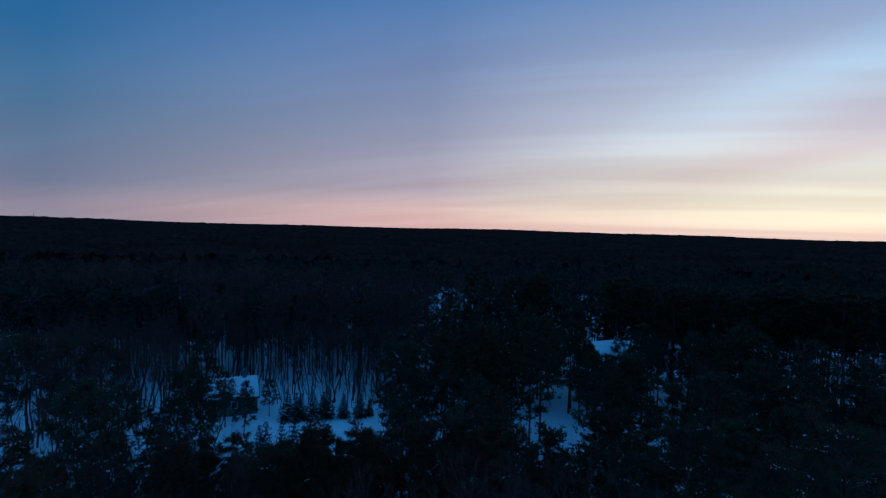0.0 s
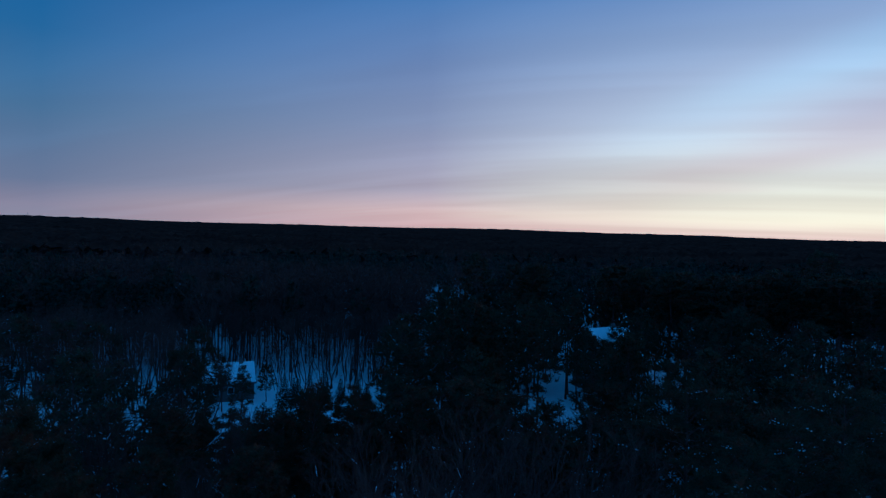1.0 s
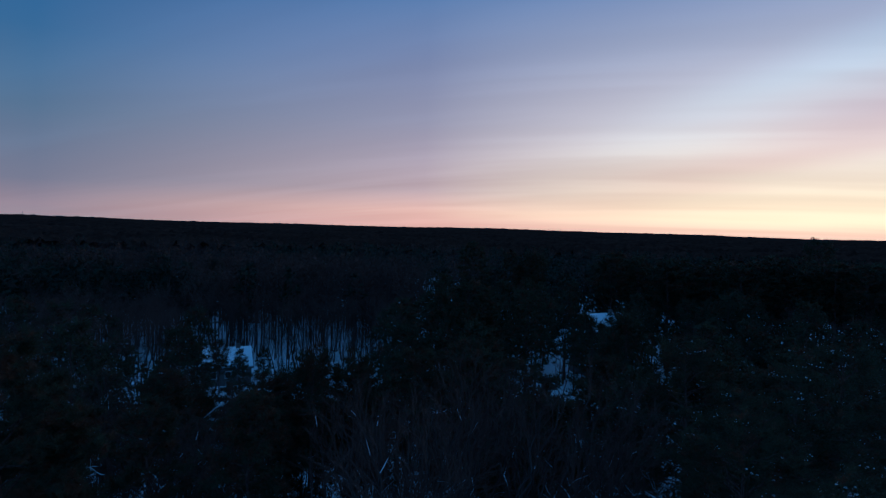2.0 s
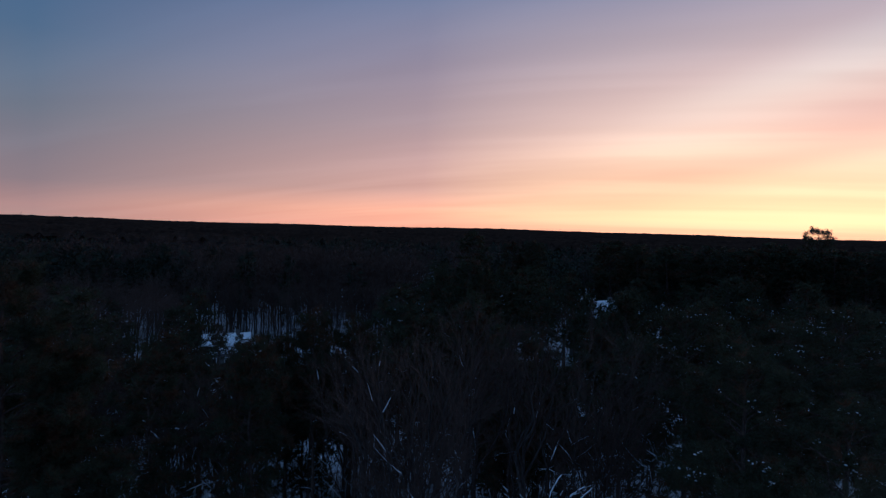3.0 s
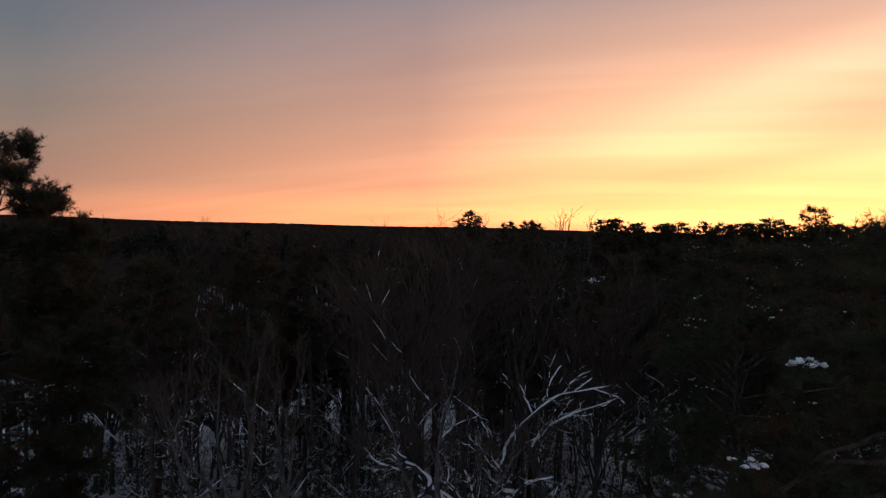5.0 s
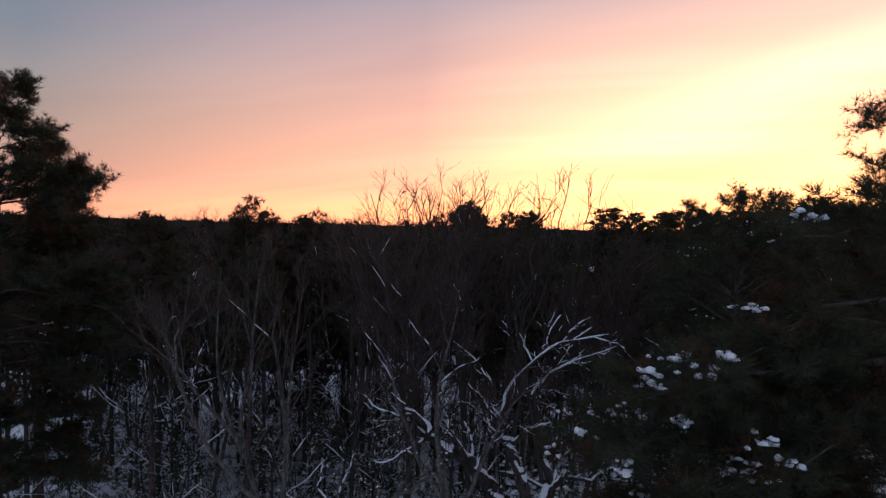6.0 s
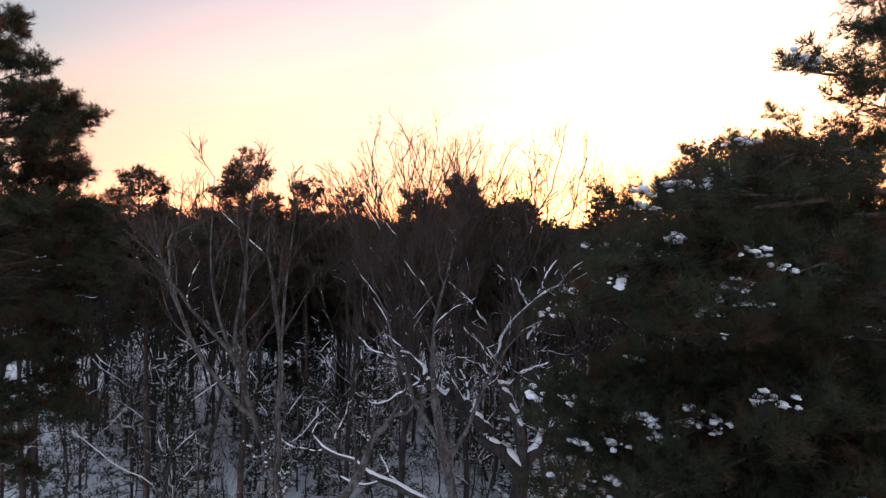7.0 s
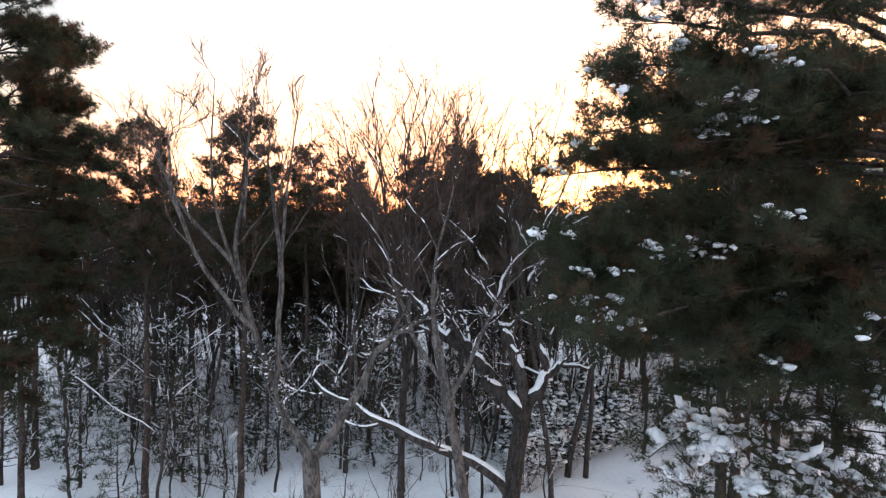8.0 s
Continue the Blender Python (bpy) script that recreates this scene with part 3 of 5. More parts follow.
def spruce(name, seed, h, spread, tiers, label, snow=0.3, width=0.05, group="young evergreens of the clearing", m=None):
    """A young spruce: a straight stem with drooping tiers of short-needled boughs."""
    rng = np.random.default_rng(seed)
    tree = empty(name, m or Matrix(), label, "spruce tree", group)
    stem = Heap()
    tube(stem, [(0, 0, -0.2), (0, 0, h * 0.5), (0, 0, h)], [0.02 * h, 0.012 * h, 0.008], 6)
    pos, way = [], []
    for i in range(tiers):
        u = i / (tiers - 1)
        z, ln = h * (0.06 + 0.93 * u), spread * (1 - u) ** 0.85 + 0.06
        boughs = max(4, int(11 * (1 - u) + 4))
        for j in range(boughs):
            az = j * 6.283 / boughs + rng.uniform(-0.3, 0.3) + i
            l2 = ln * rng.uniform(0.7, 1.1)
            d = np.array([math.cos(az), math.sin(az), -0.28 + 0.75 * u])
            tube(stem, [(0, 0, z), d * l2 * 0.9 + (0, 0, z)], [0.012, 0.004], 3)
            g = np.linspace(0.12, 1.0, max(3, int(l2 * 8)))
            p = d * l2 * g[:, None] + [0, 0, z] + rng.normal(size=(len(g), 3)) * 0.05
            pos.append(p)
            way.append(np.repeat(d[None], len(g), 0))
    pos, way = np.concatenate(pos), np.concatenate(way)
    part_mesh("stem", stem.mesh("stem", PINE_BARK, True), tree)
    v, f = needles(rng, pos, way, 6, 0.28, width * 1.3, 0.9)
    tagged(part_mesh("crown", mesh_np("crown", v, f, FIR), tree), kind="stuff")
    pick = rng.uniform(size=len(pos)) < snow
    v, f = lumps(rng, pos[pick] + [0, 0, 0.07], rng.uniform(0.07, 0.17, pick.sum()), 1, 0.45)
    if len(v):
        tagged(part_mesh("snow_cover", mesh_np("snow", v, f, SNOW_LUMP, True), tree, "white snow on the boughs"), kind="stuff")
    return tree


def shrub(name, seed, h, spread, leaves, label, leafy=True, snow=0.3, leaf=0.10, group="shrubs under the trees", m=None):
    """A bush of many crooked stems, with broad evergreen leaves that carry pats of snow, or of bare brush."""
    rng = np.random.default_rng(seed)
    bush = empty(name, m or Matrix(), label, "shrub", group)
    stems, ends, caps = Heap(), [], Heap()
    for i in range(12):
        az, out = rng.uniform(0, 6.283), rng.uniform(0.1, 1.0)
        d = np.array([math.cos(az) * out * spread / h, math.sin(az) * out * spread / h, 1.0])
        pts = bent(rng, (rng.normal() * 0.2, rng.normal() * 0.2, -0.1), d, h * rng.uniform(0.55, 1.0), 4, 0.14, -0.02)
        tube(stems, pts, np.linspace(0.018, 0.006, 5), 3)
        for j in range(4):
            f = rng.integers(1, 4)
            tw = bent(rng, pts[f], rng.normal(size=3) * [1, 1, 0.5] + [0, 0, 0.5], h * rng.uniform(0.1, 0.3), 2, 0.25, 0)
            tube(stems, tw, [0.008, 0.006, 0.004], 3)
            if not leafy and rng.uniform() < snow:
                tube(caps, tw + [0, 0, 0.012], [0.014, 0.02, 0.008], 3)
            ends.append(np.concatenate([tw, pts[f:f + 2]]))
    ends = np.concatenate(ends)
    tagged(part_mesh("branchwork", stems.mesh("branchwork", BRUSH), bush), kind="stuff")
    if not leafy:
        w = rng.normal(size=(220, 3)) * [0.5, 0.5, 0.3] + [0, 0, 0.8]
        v, f = needles(rng, ends[rng.integers(0, len(ends), 220)], w / np.linalg.norm(w, axis=1, keepdims=True), 1, 0.16 * h, 0.007, 1.2)
        tagged(part_mesh("twigwork", mesh_np("twigwork", v, f, TWIG), bush), kind="stuff")
    if leafy:
        c = ends[rng.integers(0, len(ends), leaves)] + rng.normal(size=(leaves, 3)) * [0.2, 0.2, 0.16]
        c[:, 2] = np.maximum(c[:, 2], 0.15)
        a = rng.normal(size=(leaves, 3)) * [1, 1, 0.45]
        a /= np.linalg.norm(a, axis=1, keepdims=True)
        b = np.cross(a, rng.normal(size=(leaves, 3)) * 0.4 + [0, 0, 1])
        b /= np.linalg.norm(b, axis=1, keepdims=True)
        s = leaf * rng.uniform(0.6, 1.3, (leaves, 1))
        v = np.stack([c - a * s, c + b * s * 0.42, c + a * s, c - b * s * 0.42], 1).reshape(-1, 3)
        tagged(part_mesh("foliage", mesh_np("foliage", v, np.arange(leaves * 4).reshape(-1, 4), LEAF), bush), kind="stuff")
        pick = c[rng.uniform(size=leaves) < snow]
        v, f = lumps(rng, pick + [0, 0, leaf * 0.25], leaf * rng.uniform(0.5, 1.15, len(pick)), 1, 0.45, 0.3)
        tagged(part_mesh("snow_cover", mesh_np("snow", v, f, SNOW_LUMP, True), bush, "pats of snow on the leaves"), kind="stuff")
    elif caps.n:
        tagged(part_mesh("snow_cover", caps.mesh("snow", SNOW_LUMP), bush, "thin snow on the stems"), kind="stuff")
    return bush

# ---------------------------------------------------------------- ground
def ground_height(x, y):
    """Gentle swells of the wood floor."""
    return 0.22 * np.sin(x * 0.19 + 1.3) * np.cos(y * 0.16) + 0.12 * np.sin(x * 0.53 + y * 0.37)


def build_ground():
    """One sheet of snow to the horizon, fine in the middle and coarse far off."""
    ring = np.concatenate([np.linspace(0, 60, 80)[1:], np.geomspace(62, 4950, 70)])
    na = 180
    ang = np.linspace(0, 2 * np.pi, na, endpoint=False)
    x, y = (ring[:, None] * np.sin(ang)).ravel(), (ring[:, None] * np.cos(ang)).ravel()
    rng = np.random.default_rng(3)
    z = ground_height(x, y) * np.clip(1.6 - np.hypot(x, y) / 150, 0, 1)
    z += rng.normal(size=len(z)) * 0.035 * (np.hypot(x, y) < 70) * (np.hypot(x, y) > 16)
    v = np.concatenate([[[0, 0, z[:na].mean()]], np.column_stack([x, y, z])])
    n = len(ring)
    i, j = np.meshgrid(np.arange(n - 1), np.arange(na), indexing="ij")
    q = 1 + np.stack([i * na + (j + 1) % na, i * na + j, (i + 1) * na + j, (i + 1) * na + (j + 1) % na], -1).reshape(-1, 4)
    t = np.array([[0, 1 + (k + 1) % na, 1 + k] for k in range(na)])
    q = q[:, ::-1]
    ob = new("ground", mesh_np("ground", v, [t, q], SNOW, True))
    tagged(ob, "snow-covered ground of an open wood, lightly uneven", "snow ground", kind="structure")


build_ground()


# ---------------------------------------------------------------- distant woods
def far_canopy():
    """The closed roof of the forest from a third of a kilometre to the horizon."""
    rng = np.random.default_rng(5)
    ring = np.concatenate([np.linspace(330, 900, 110), np.geomspace(905, 4930, 150)])
    na = 300
    ang = np.radians(np.linspace(-56, 56, na))
    r, a = np.meshgrid(ring, ang, indexing="ij")
    x, y = r * np.sin(a), r * np.cos(a)
    z = 16.0 + rng.normal(size=r.shape) * np.where(r < 900, 1.3, 1.6)
    z += 1.6 * np.sin(x * 0.011 + 1) * np.cos(y * 0.008) + rng.gamma(0.8, 0.6, r.shape)
    rise = np.clip((r - 2200) / 2700, 0, 1)
    z += rise * (19 + 5 * np.sin(a * 7 + 0.5) + 3 * np.sin(a * 19))
    v = np.column_stack([x.ravel(), y.ravel(), z.ravel()])
    n = len(ring)
    i, j = np.meshgrid(np.arange(n - 1), np.arange(na - 1), indexing="ij")
    q = np.stack([i * na + j, i * na + j + 1, (i + 1) * na + j + 1, (i + 1) * na + j], -1).reshape(-1, 4)[:, ::-1]
    ob = new("distant_forest", mesh_np("distant_forest", v, q, CANOPY))
    tagged(ob, "dark closed forest canopy reaching the flat horizon", "forest", kind="stuff")


far_canopy()


def open_place(x, y):
    """Where no tree of the wood stands: the clearing, the two houses, and the near ground that is planted by hand."""
    clearing = -37 < x < -7 and 82 < y < 106
    house = (-47 < x < -31 and 97 < y < 112) or (26 < x < 44 and 108 < y < 126)
    lane = 5 < x < 22 and 62 < y < 74
    glade = -44 < x < -36 and 48 < y < 57
    return clearing or house or lane or glade


def far_woods():
    """Trees between 135 and 340 metres, pines and bare ones, each a trunk and a ragged crown of blades."""
    rng = np.random.default_rng(11)
    heaps = {"pine": [], "bare": []}
    trunks = Heap()
    pts = []
    for yy in np.arange(95, 345, 6.2):
        for xx in np.arange(-300, 300, 6.2):
            x, y = xx + rng.uniform(-3, 3), yy + rng.uniform(-3, 3)
            d = math.hypot(x, y)
            if 135 < d < 345 and abs(x) < y * 0.95 + 5 and not open_place(x, y):
                pts.append((x, y, d))
    for _ in range(170):
        x, y = rng.uniform(-48, -6), rng.uniform(122, 185)
        pts.append((x, y, math.hypot(x, y)))
    for _ in range(260):
        x, y = rng.uniform(-118, -44), rng.uniform(120, 205)
        pts.append((x, y, math.hypot(x, y)))
    for x, y, d in pts:
        kind = "pine" if noise.noise((x * 0.013, y * 0.013, 2.0)) + 0.35 * (x > 30) - 0.3 * (-50 < x < 0 and y < 190) + rng.normal() * 0.22 > 0.08 else "bare"
        h = rng.uniform(14, 20.5)
        n = 36 if d < 200 else 18
        u = rng.uniform(0, 1, n)
        lo = 0.45 if kind == "pine" else 0.35
        wide = (2.6 if kind == "pine" else 3.0) * rng.uniform(0.75, 1.2)
        prof = np.sqrt(np.clip(1 - (2 * u - 0.85) ** 2 * 0.75, 0.05, 1))
        az, rr = rng.uniform(0, 6.283, n), wide * prof * np.sqrt(rng.uniform(0.1, 1, n))
        c = np.column_stack([x + rr * np.cos(az), y + rr * np.sin(az), h * (lo + (1 - lo) * u)])
        w = np.column_stack([np.cos(az) * 0.6, np.sin(az) * 0.6, np.full(n, 0.7 if kind == "bare" else 0.25)])
        heaps[kind].append((c, w))
        rad = rng.uniform(0.11, 0.2)
        tube(trunks, [(x, y, -0.3), (x + rng.normal() * 0.3, y, h * 0.55), (x + rng.normal() * 0.5, y, h * 0.93)], [rad, rad * 0.75, 0.03], 3)
    for kind, k, ln, wd, mat, label in (("pine", 5, 1.35, 0.55, FAR_PINE, "dark pine crowns of the wood beyond"),
                                        ("bare", 6, 2.4, 0.11, FAR_BARE, "brown haze of bare crowns in the wood beyond")):
        c = np.concatenate([a for a, _ in heaps[kind]])
        w = np.concatenate([b for _, b in heaps[kind]])
        v, f = needles(rng, c, w, k, ln, wd, 0.9)
        tagged(new(f"{kind}_woods", mesh_np(kind, v, f, mat)), label, "woods", kind="stuff")
    tagged(new("trunks_of_the_woods", trunks.mesh("trunks", OAK_BARK)), "thin dark trunks of the wood beyond", "woods", kind="stuff")


far_woods()

# ---------------------------------------------------------------- the wood between 45 and 135 metres
DARK_PINE = "dark green pine with a rounded crown on a bare trunk"
SNOW_PINE = "dark green pine with snow on its upper boughs"
BARE = "slender leafless tree with a haze of brown twigs"


def spread_wood():
    rng = np.random.default_rng(21)
    pines = [pitch_pine("pine_tree", 40 + i, 19.0 - i, 8.0 - i, 3.6 + 0.3 * i, 34, SNOW_PINE if i % 2 else DARK_PINE, pose(-62 + 3 * i, 78 + 4 * i, 0), density=1.9, gap=0.7, spray=1.6,
                        size=0.6, shoots=4, per=2, k=3, length=0.52, width=0.14, snow=(0.015, 0.07, 0.02, 0.05)[i], lump=0.11, pats=3, bronze_share=0.12, uneven=0.65) for i in range(4)]
    bares = [bare_tree("bare_tree", 60 + i, 17.5 - 0.7 * i, 0.15, BARE, (9, 4), 0.42, 0.14, 0.65, None, OAK_BARK, 0.25, 0.07, 0.016,
                       m=pose(-70 + 4 * i, 90 + 3 * i, 0), sides=(5, 3, 3, 3), blades=20, blade=1.6) for i in range(4)]
    for yy in np.arange(44, 136, 5.7):
        for xx in np.arange(-118, 118, 5.7):
            x, y = xx + rng.uniform(-2.7, 2.7), yy + rng.uniform(-2.7, 2.7)
            d = math.hypot(x, y)
            if not 46 < d < 137 or abs(x) > y * 0.88 + 3 or open_place(x, y):
                continue
            if rng.uniform() < (0.12 if d < 80 and x / y > 0.12 else 0.12 if y < 85 and x / y < -0.4 else 0.28 if 58 < y < 100 and -0.05 < x / y < 0.14 else 0.0) + (0.45 if 0.12 < x / y < 0.42 and y > 66 else 0.0):
                continue
            lot = noise.noise((x * 0.022, y * 0.022, 5.0)) + 0.30 * (x > 4) - 0.22 * (x < -12) + rng.normal() * 0.2
            edge = -40 < x < -6 and 105 < y < 140
            if edge and rng.uniform() < 0.35:
                continue
            src = pines[rng.integers(4)] if lot > 0.06 and not edge else bares[rng.integers(4)]
            s = rng.uniform(0.84, 1.1)
            # heights capped under the camera's sight lines to the clearing and the tall house
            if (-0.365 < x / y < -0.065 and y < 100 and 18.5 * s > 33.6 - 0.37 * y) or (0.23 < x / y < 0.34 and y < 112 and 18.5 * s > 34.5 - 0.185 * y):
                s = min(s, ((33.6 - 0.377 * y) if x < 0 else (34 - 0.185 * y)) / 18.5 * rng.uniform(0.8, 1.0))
            # one side kept low too, to match where crowns end in the camera's view
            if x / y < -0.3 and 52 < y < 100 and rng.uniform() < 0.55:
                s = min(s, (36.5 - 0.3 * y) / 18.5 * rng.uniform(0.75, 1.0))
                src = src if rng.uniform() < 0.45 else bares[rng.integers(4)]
            # crowns cut low along three camera bearings so that the snow shows between them
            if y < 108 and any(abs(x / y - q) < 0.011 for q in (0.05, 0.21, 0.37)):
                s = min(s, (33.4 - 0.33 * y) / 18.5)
            if s < 0.2:
                continue
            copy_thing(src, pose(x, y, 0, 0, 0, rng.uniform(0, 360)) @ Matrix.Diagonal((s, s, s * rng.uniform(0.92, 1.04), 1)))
    for _ in range(70):
        y = rng.uniform(78, 132)
        x = rng.uniform(-0.85, -0.38) * y
        if not open_place(x, y):
            s = rng.uniform(0.8, 1.05)
            copy_thing(bares[rng.integers(4)], pose(x, y, 0, 0, 0, rng.uniform(0, 360)) @ Matrix.Diagonal((s, s, s, 1)))
    # a stand of slim bare trunks behind the clearing
    for _ in range(95):
        x, y = rng.uniform(-46, -5), rng.uniform(106, 134)
        s = rng.uniform(0.45, 1.05)
        if not open_place(x, y):
            copy_thing(bares[rng.integers(4)], pose(x, y, 0, rng.normal() * 2, rng.normal() * 2, rng.uniform(0, 360)) @ Matrix.Diagonal((s * 0.8, s * 0.8, s, 1)))
    return pines, bares


WOOD_PINES, WOOD_BARES = spread_wood()

# tall pines that stand out over the skyline: x, y, height, breadth
DOME = "tall dark pine with a rounded crown above its neighbours"
domes = [pitch_pine("pine_tree", 84 + i, 24.0, (13, 15, 12)[i], (2.9, 2.5, 3.2)[i], 42, DOME, pose(*((44.5, 125), (18.8, 140), (24.5, 142))[i], 0), density=2.6, gap=0.6, spray=1.2, size=0.5, shoots=4, per=2, k=4,
                    length=0.32, width=0.19, snow=0, bronze_share=0.2, tilt=(-0.15, 0.9), profile=((0, 0.6), (0.35, 1.0), (0.7, 0.95), (0.9, 0.7), (1, 0.45)), uneven=0.6) for i in range(3)]
for j, (x, y, h, w) in enumerate(((9.6, 139, 26.3, 1.3), (22.5, 140, 24.4, 1.1), (52.3, 120, 24.4, 1.6), (55.3, 115, 24.6, 1.5), (58.9, 110, 24.3, 1.6), (66.7, 115, 25.6, 1.5), (43.0, 140, 24.2, 1.4), (77.6, 110, 24.6, 1.8),
                                  (83.2, 110, 24.5, 1.6), (48.4, 118, 24.0, 1.6), (62.5, 113, 24.5, 1.6), (71.5, 114, 24.2, 1.6), (80.0, 118, 24.8, 1.6), (39.5, 128, 25.0, 1.8), (91.0, 112, 24.8, 1.6),
                                  (50.4, 124, 23.7, 1.5), (60.6, 121, 24.1, 1.5), (69.0, 118, 23.9, 1.5), (74.6, 112, 23.9, 1.6), (86.0, 116, 24.1, 1.6), (46.2, 132, 24.3, 1.4), (94.0, 120, 24.5, 1.6),
                                  (3.8, 75, 22.6, 1.0), (12.0, 75, 21.4, 1.0), (1.0, 76, 21.2, 0.9), (6.4, 77, 21.6, 1.0))):
    s = h / 24.0
    copy_thing(domes[j % 3], pose(x, y, 0, 0, 0, (x * 37) % 360) @ Matrix.Diagonal((s * w, s * w, s, 1)))
for x, y, h in ((-47.3, 115, 25.0), (-43.0, 112, 24.0), (-38.0, 60, 20.5), (8.5, 33, 22.0)):
    copy_thing(WOOD_BARES[int(x + y) % 4], pose(x, y, 0, 0, 0, (x * 53) % 360) @ Matrix.Diagonal((h / 16.5, h / 16.5, h / 16.5, 1)))

pitch_pine("pine_tree", 90, 29.4, 12.0, 5.0, 60, "tall dark pine standing over the wood with a dense domed crown", pose(87.8, 132, 0), r=0.3, density=1.8, gap=0.7, spray=1.5, size=0.7,
           shoots=4, per=2, k=4, length=0.45, width=0.13, snow=0, profile=((0, 0.7), (0.5, 1.0), (0.85, 0.75), (1, 0.3)), uneven=0.75)

# ---------------------------------------------------------------- the near trees
# the large pine beside the camera's path: boughs placed to fit its outline in view, in two storeys with a gap between
# them
pitch_pine("pine_tree", 101, 22.5, 12.2, 4.6, 46, "large pine with long dark green needles and clumps of snow", pose(8.7, 9.3, 0), r=0.24, density=6.0, gap=0.24, inner=0.22, spray=1.05,
           size=0.26, shoots=4, per=3, k=14, length=0.19, width=0.0085, snow=0.008, lump=0.062, level=2, pats=7, bronze_share=0.16, tilt=(-0.1, 0.25), uneven=0.6, heavy=0.075, patchy=0.0,
           profile=((0, 0.8), (0.25, 1.0), (0.42, 0.95), (0.47, 0.35), (1, 0.2)), boughs=(
    (18.6, (4.3, 7.3, 18.3), 0.3), (18.4, (3.7, 6.9, 18.0), 0.3), (19.8, (6.3, 7.1, 20.2), 0.5), (19.7, (5.1, 7.7, 19.7), 0.3), (19.8, (6.0, 8.4, 19.9), 0.45), (20.0, (6.5, 7.6, 20.1), 0.45), (14.0, (1.7, 7.4, 13.6)), (14.4, (1.8, 8.2, 14.4)), (17.6, (2.6, 6.9, 17.5), 0.6), (17.8, (3.1, 6.5, 17.7), 0.5),
    (17.2, (2.4, 6.7, 16.9)), (17.0, (2.5, 7.4, 16.7)), (16.6, (2.4, 7.9, 16.2)), (16.3, (2.0, 9.6, 15.7)), (16.5, (2.7, 10.0, 16.1)), (17.4, (5.6, 10.6, 17.3), 0.35), (16.4, (3.4, 7.4, 16.0)), (16.2, (3.8, 8.4, 15.9)), (16.8, (2.7, 8.6, 16.6)), (16.3, (3.0, 9.0, 16.0)), (16.6, (3.4, 6.6, 16.4)),
    (17.0, (4.3, 6.4, 16.8), 0.5), (14.3, (2.2, 8.0, 13.9)), (14.5, (2.1, 9.2, 14.3)), (14.0, (2.0, 6.7, 13.4)), (13.9, (2.6, 10.5, 13.7)), (13.6, (3.4, 7.0, 12.9)),
    (13.4, (4.6, 7.4, 12.4)), (13.2, (3.0, 8.4, 12.8)), (13.0, (3.6, 9.6, 12.6)), (12.8, (4.4, 8.6, 12.2)), (13.8, (2.4, 9.6, 13.2)), (14.6, (3.4, 10.4, 14.4)), (13.6, (5.0, 9.6, 13.2)), (14.8, (5.0, 8.2, 14.6)), (15.0, (6.0, 8.0, 14.6)), (14.6, (3.2, 7.4, 14.3)), (14.8, (4.2, 6.8, 14.6)), (14.2, (4.0, 8.6, 13.5)), (13.8, (5.6, 6.6, 13.4)), (13.3, (6.0, 7.0, 12.3)), (14.6, (3.0, 9.0, 14.5))))
# the tall pine on the other side, storey on storey
pitch_pine("pine_tree", 102, 25.0, 9.0, 4.6, 62, "tall pine with tufted boughs over a long bare trunk", pose(-16.0, 20.7, 0), r=0.26, density=5.5, gap=0.3, inner=0.25, spray=1.3,
           size=0.32, shoots=4, per=3, k=12, length=0.24, width=0.018, snow=0.006, lump=0.06, bronze_share=0.28, uneven=0.65,
           profile=((0, 0.7), (0.3, 1.0), (0.6, 0.9), (0.8, 0.62), (1, 0.1)), boughs=(
    (20.9, (-12.3, 21.0, 21.1)), (20.4, (-12.8, 20.4, 20.6)), (19.0, (-12.6, 21.0, 18.9)), (17.8, (-11.3, 20.5, 17.6)), (17.2, (-11.9, 21.2, 16.8)), (22.4, (-14.0, 20.6, 22.9)), (17.6, (-12.4, 19.9, 17.2)),
    (16.2, (-12.0, 20.6, 15.8)), (15.2, (-12.6, 21.6, 14.9)), (14.0, (-12.4, 20.4, 13.8)), (12.8, (-13.0, 21.4, 12.6))))
OPEN = "pine with an open rounded crown on a long trunk"
# many bronze clumps here paint the backlit tint of the skyline crowns
CROWN = dict(density=6.5, gap=0.40, inner=0.3, spray=0.95, size=0.32, shoots=5, per=2, k=10, length=0.24, width=0.026, bronze_share=0.38, lump=0.06, uneven=0.65, tilt=(-0.15, 0.9),
             profile=((0, 0.55), (0.3, 0.95), (0.7, 1.0), (0.9, 0.75), (1, 0.5)))
near_heights = (20.8, 19.9, 20.5, 21.1, 20.0, 19.9)
near = [pitch_pine("pine_tree", 110 + i, near_heights[i], (12.6, 11.5, 12.0, 11.5, 11, 12)[i], (1.9, 2.0, 1.7, 2.3, 2.2, 1.9)[i], (40, 38, 38, 44, 40, 36)[i], OPEN,
                   pose(*((-9.5, 29.1), (-14.4, 29.2), (-8.5, 40.9), (2.35, 41.3), (-0.8, 43.0), (-5.8, 43.0))[i], 0), r=0.16, snow=0.006, **CROWN) for i in range(6)]
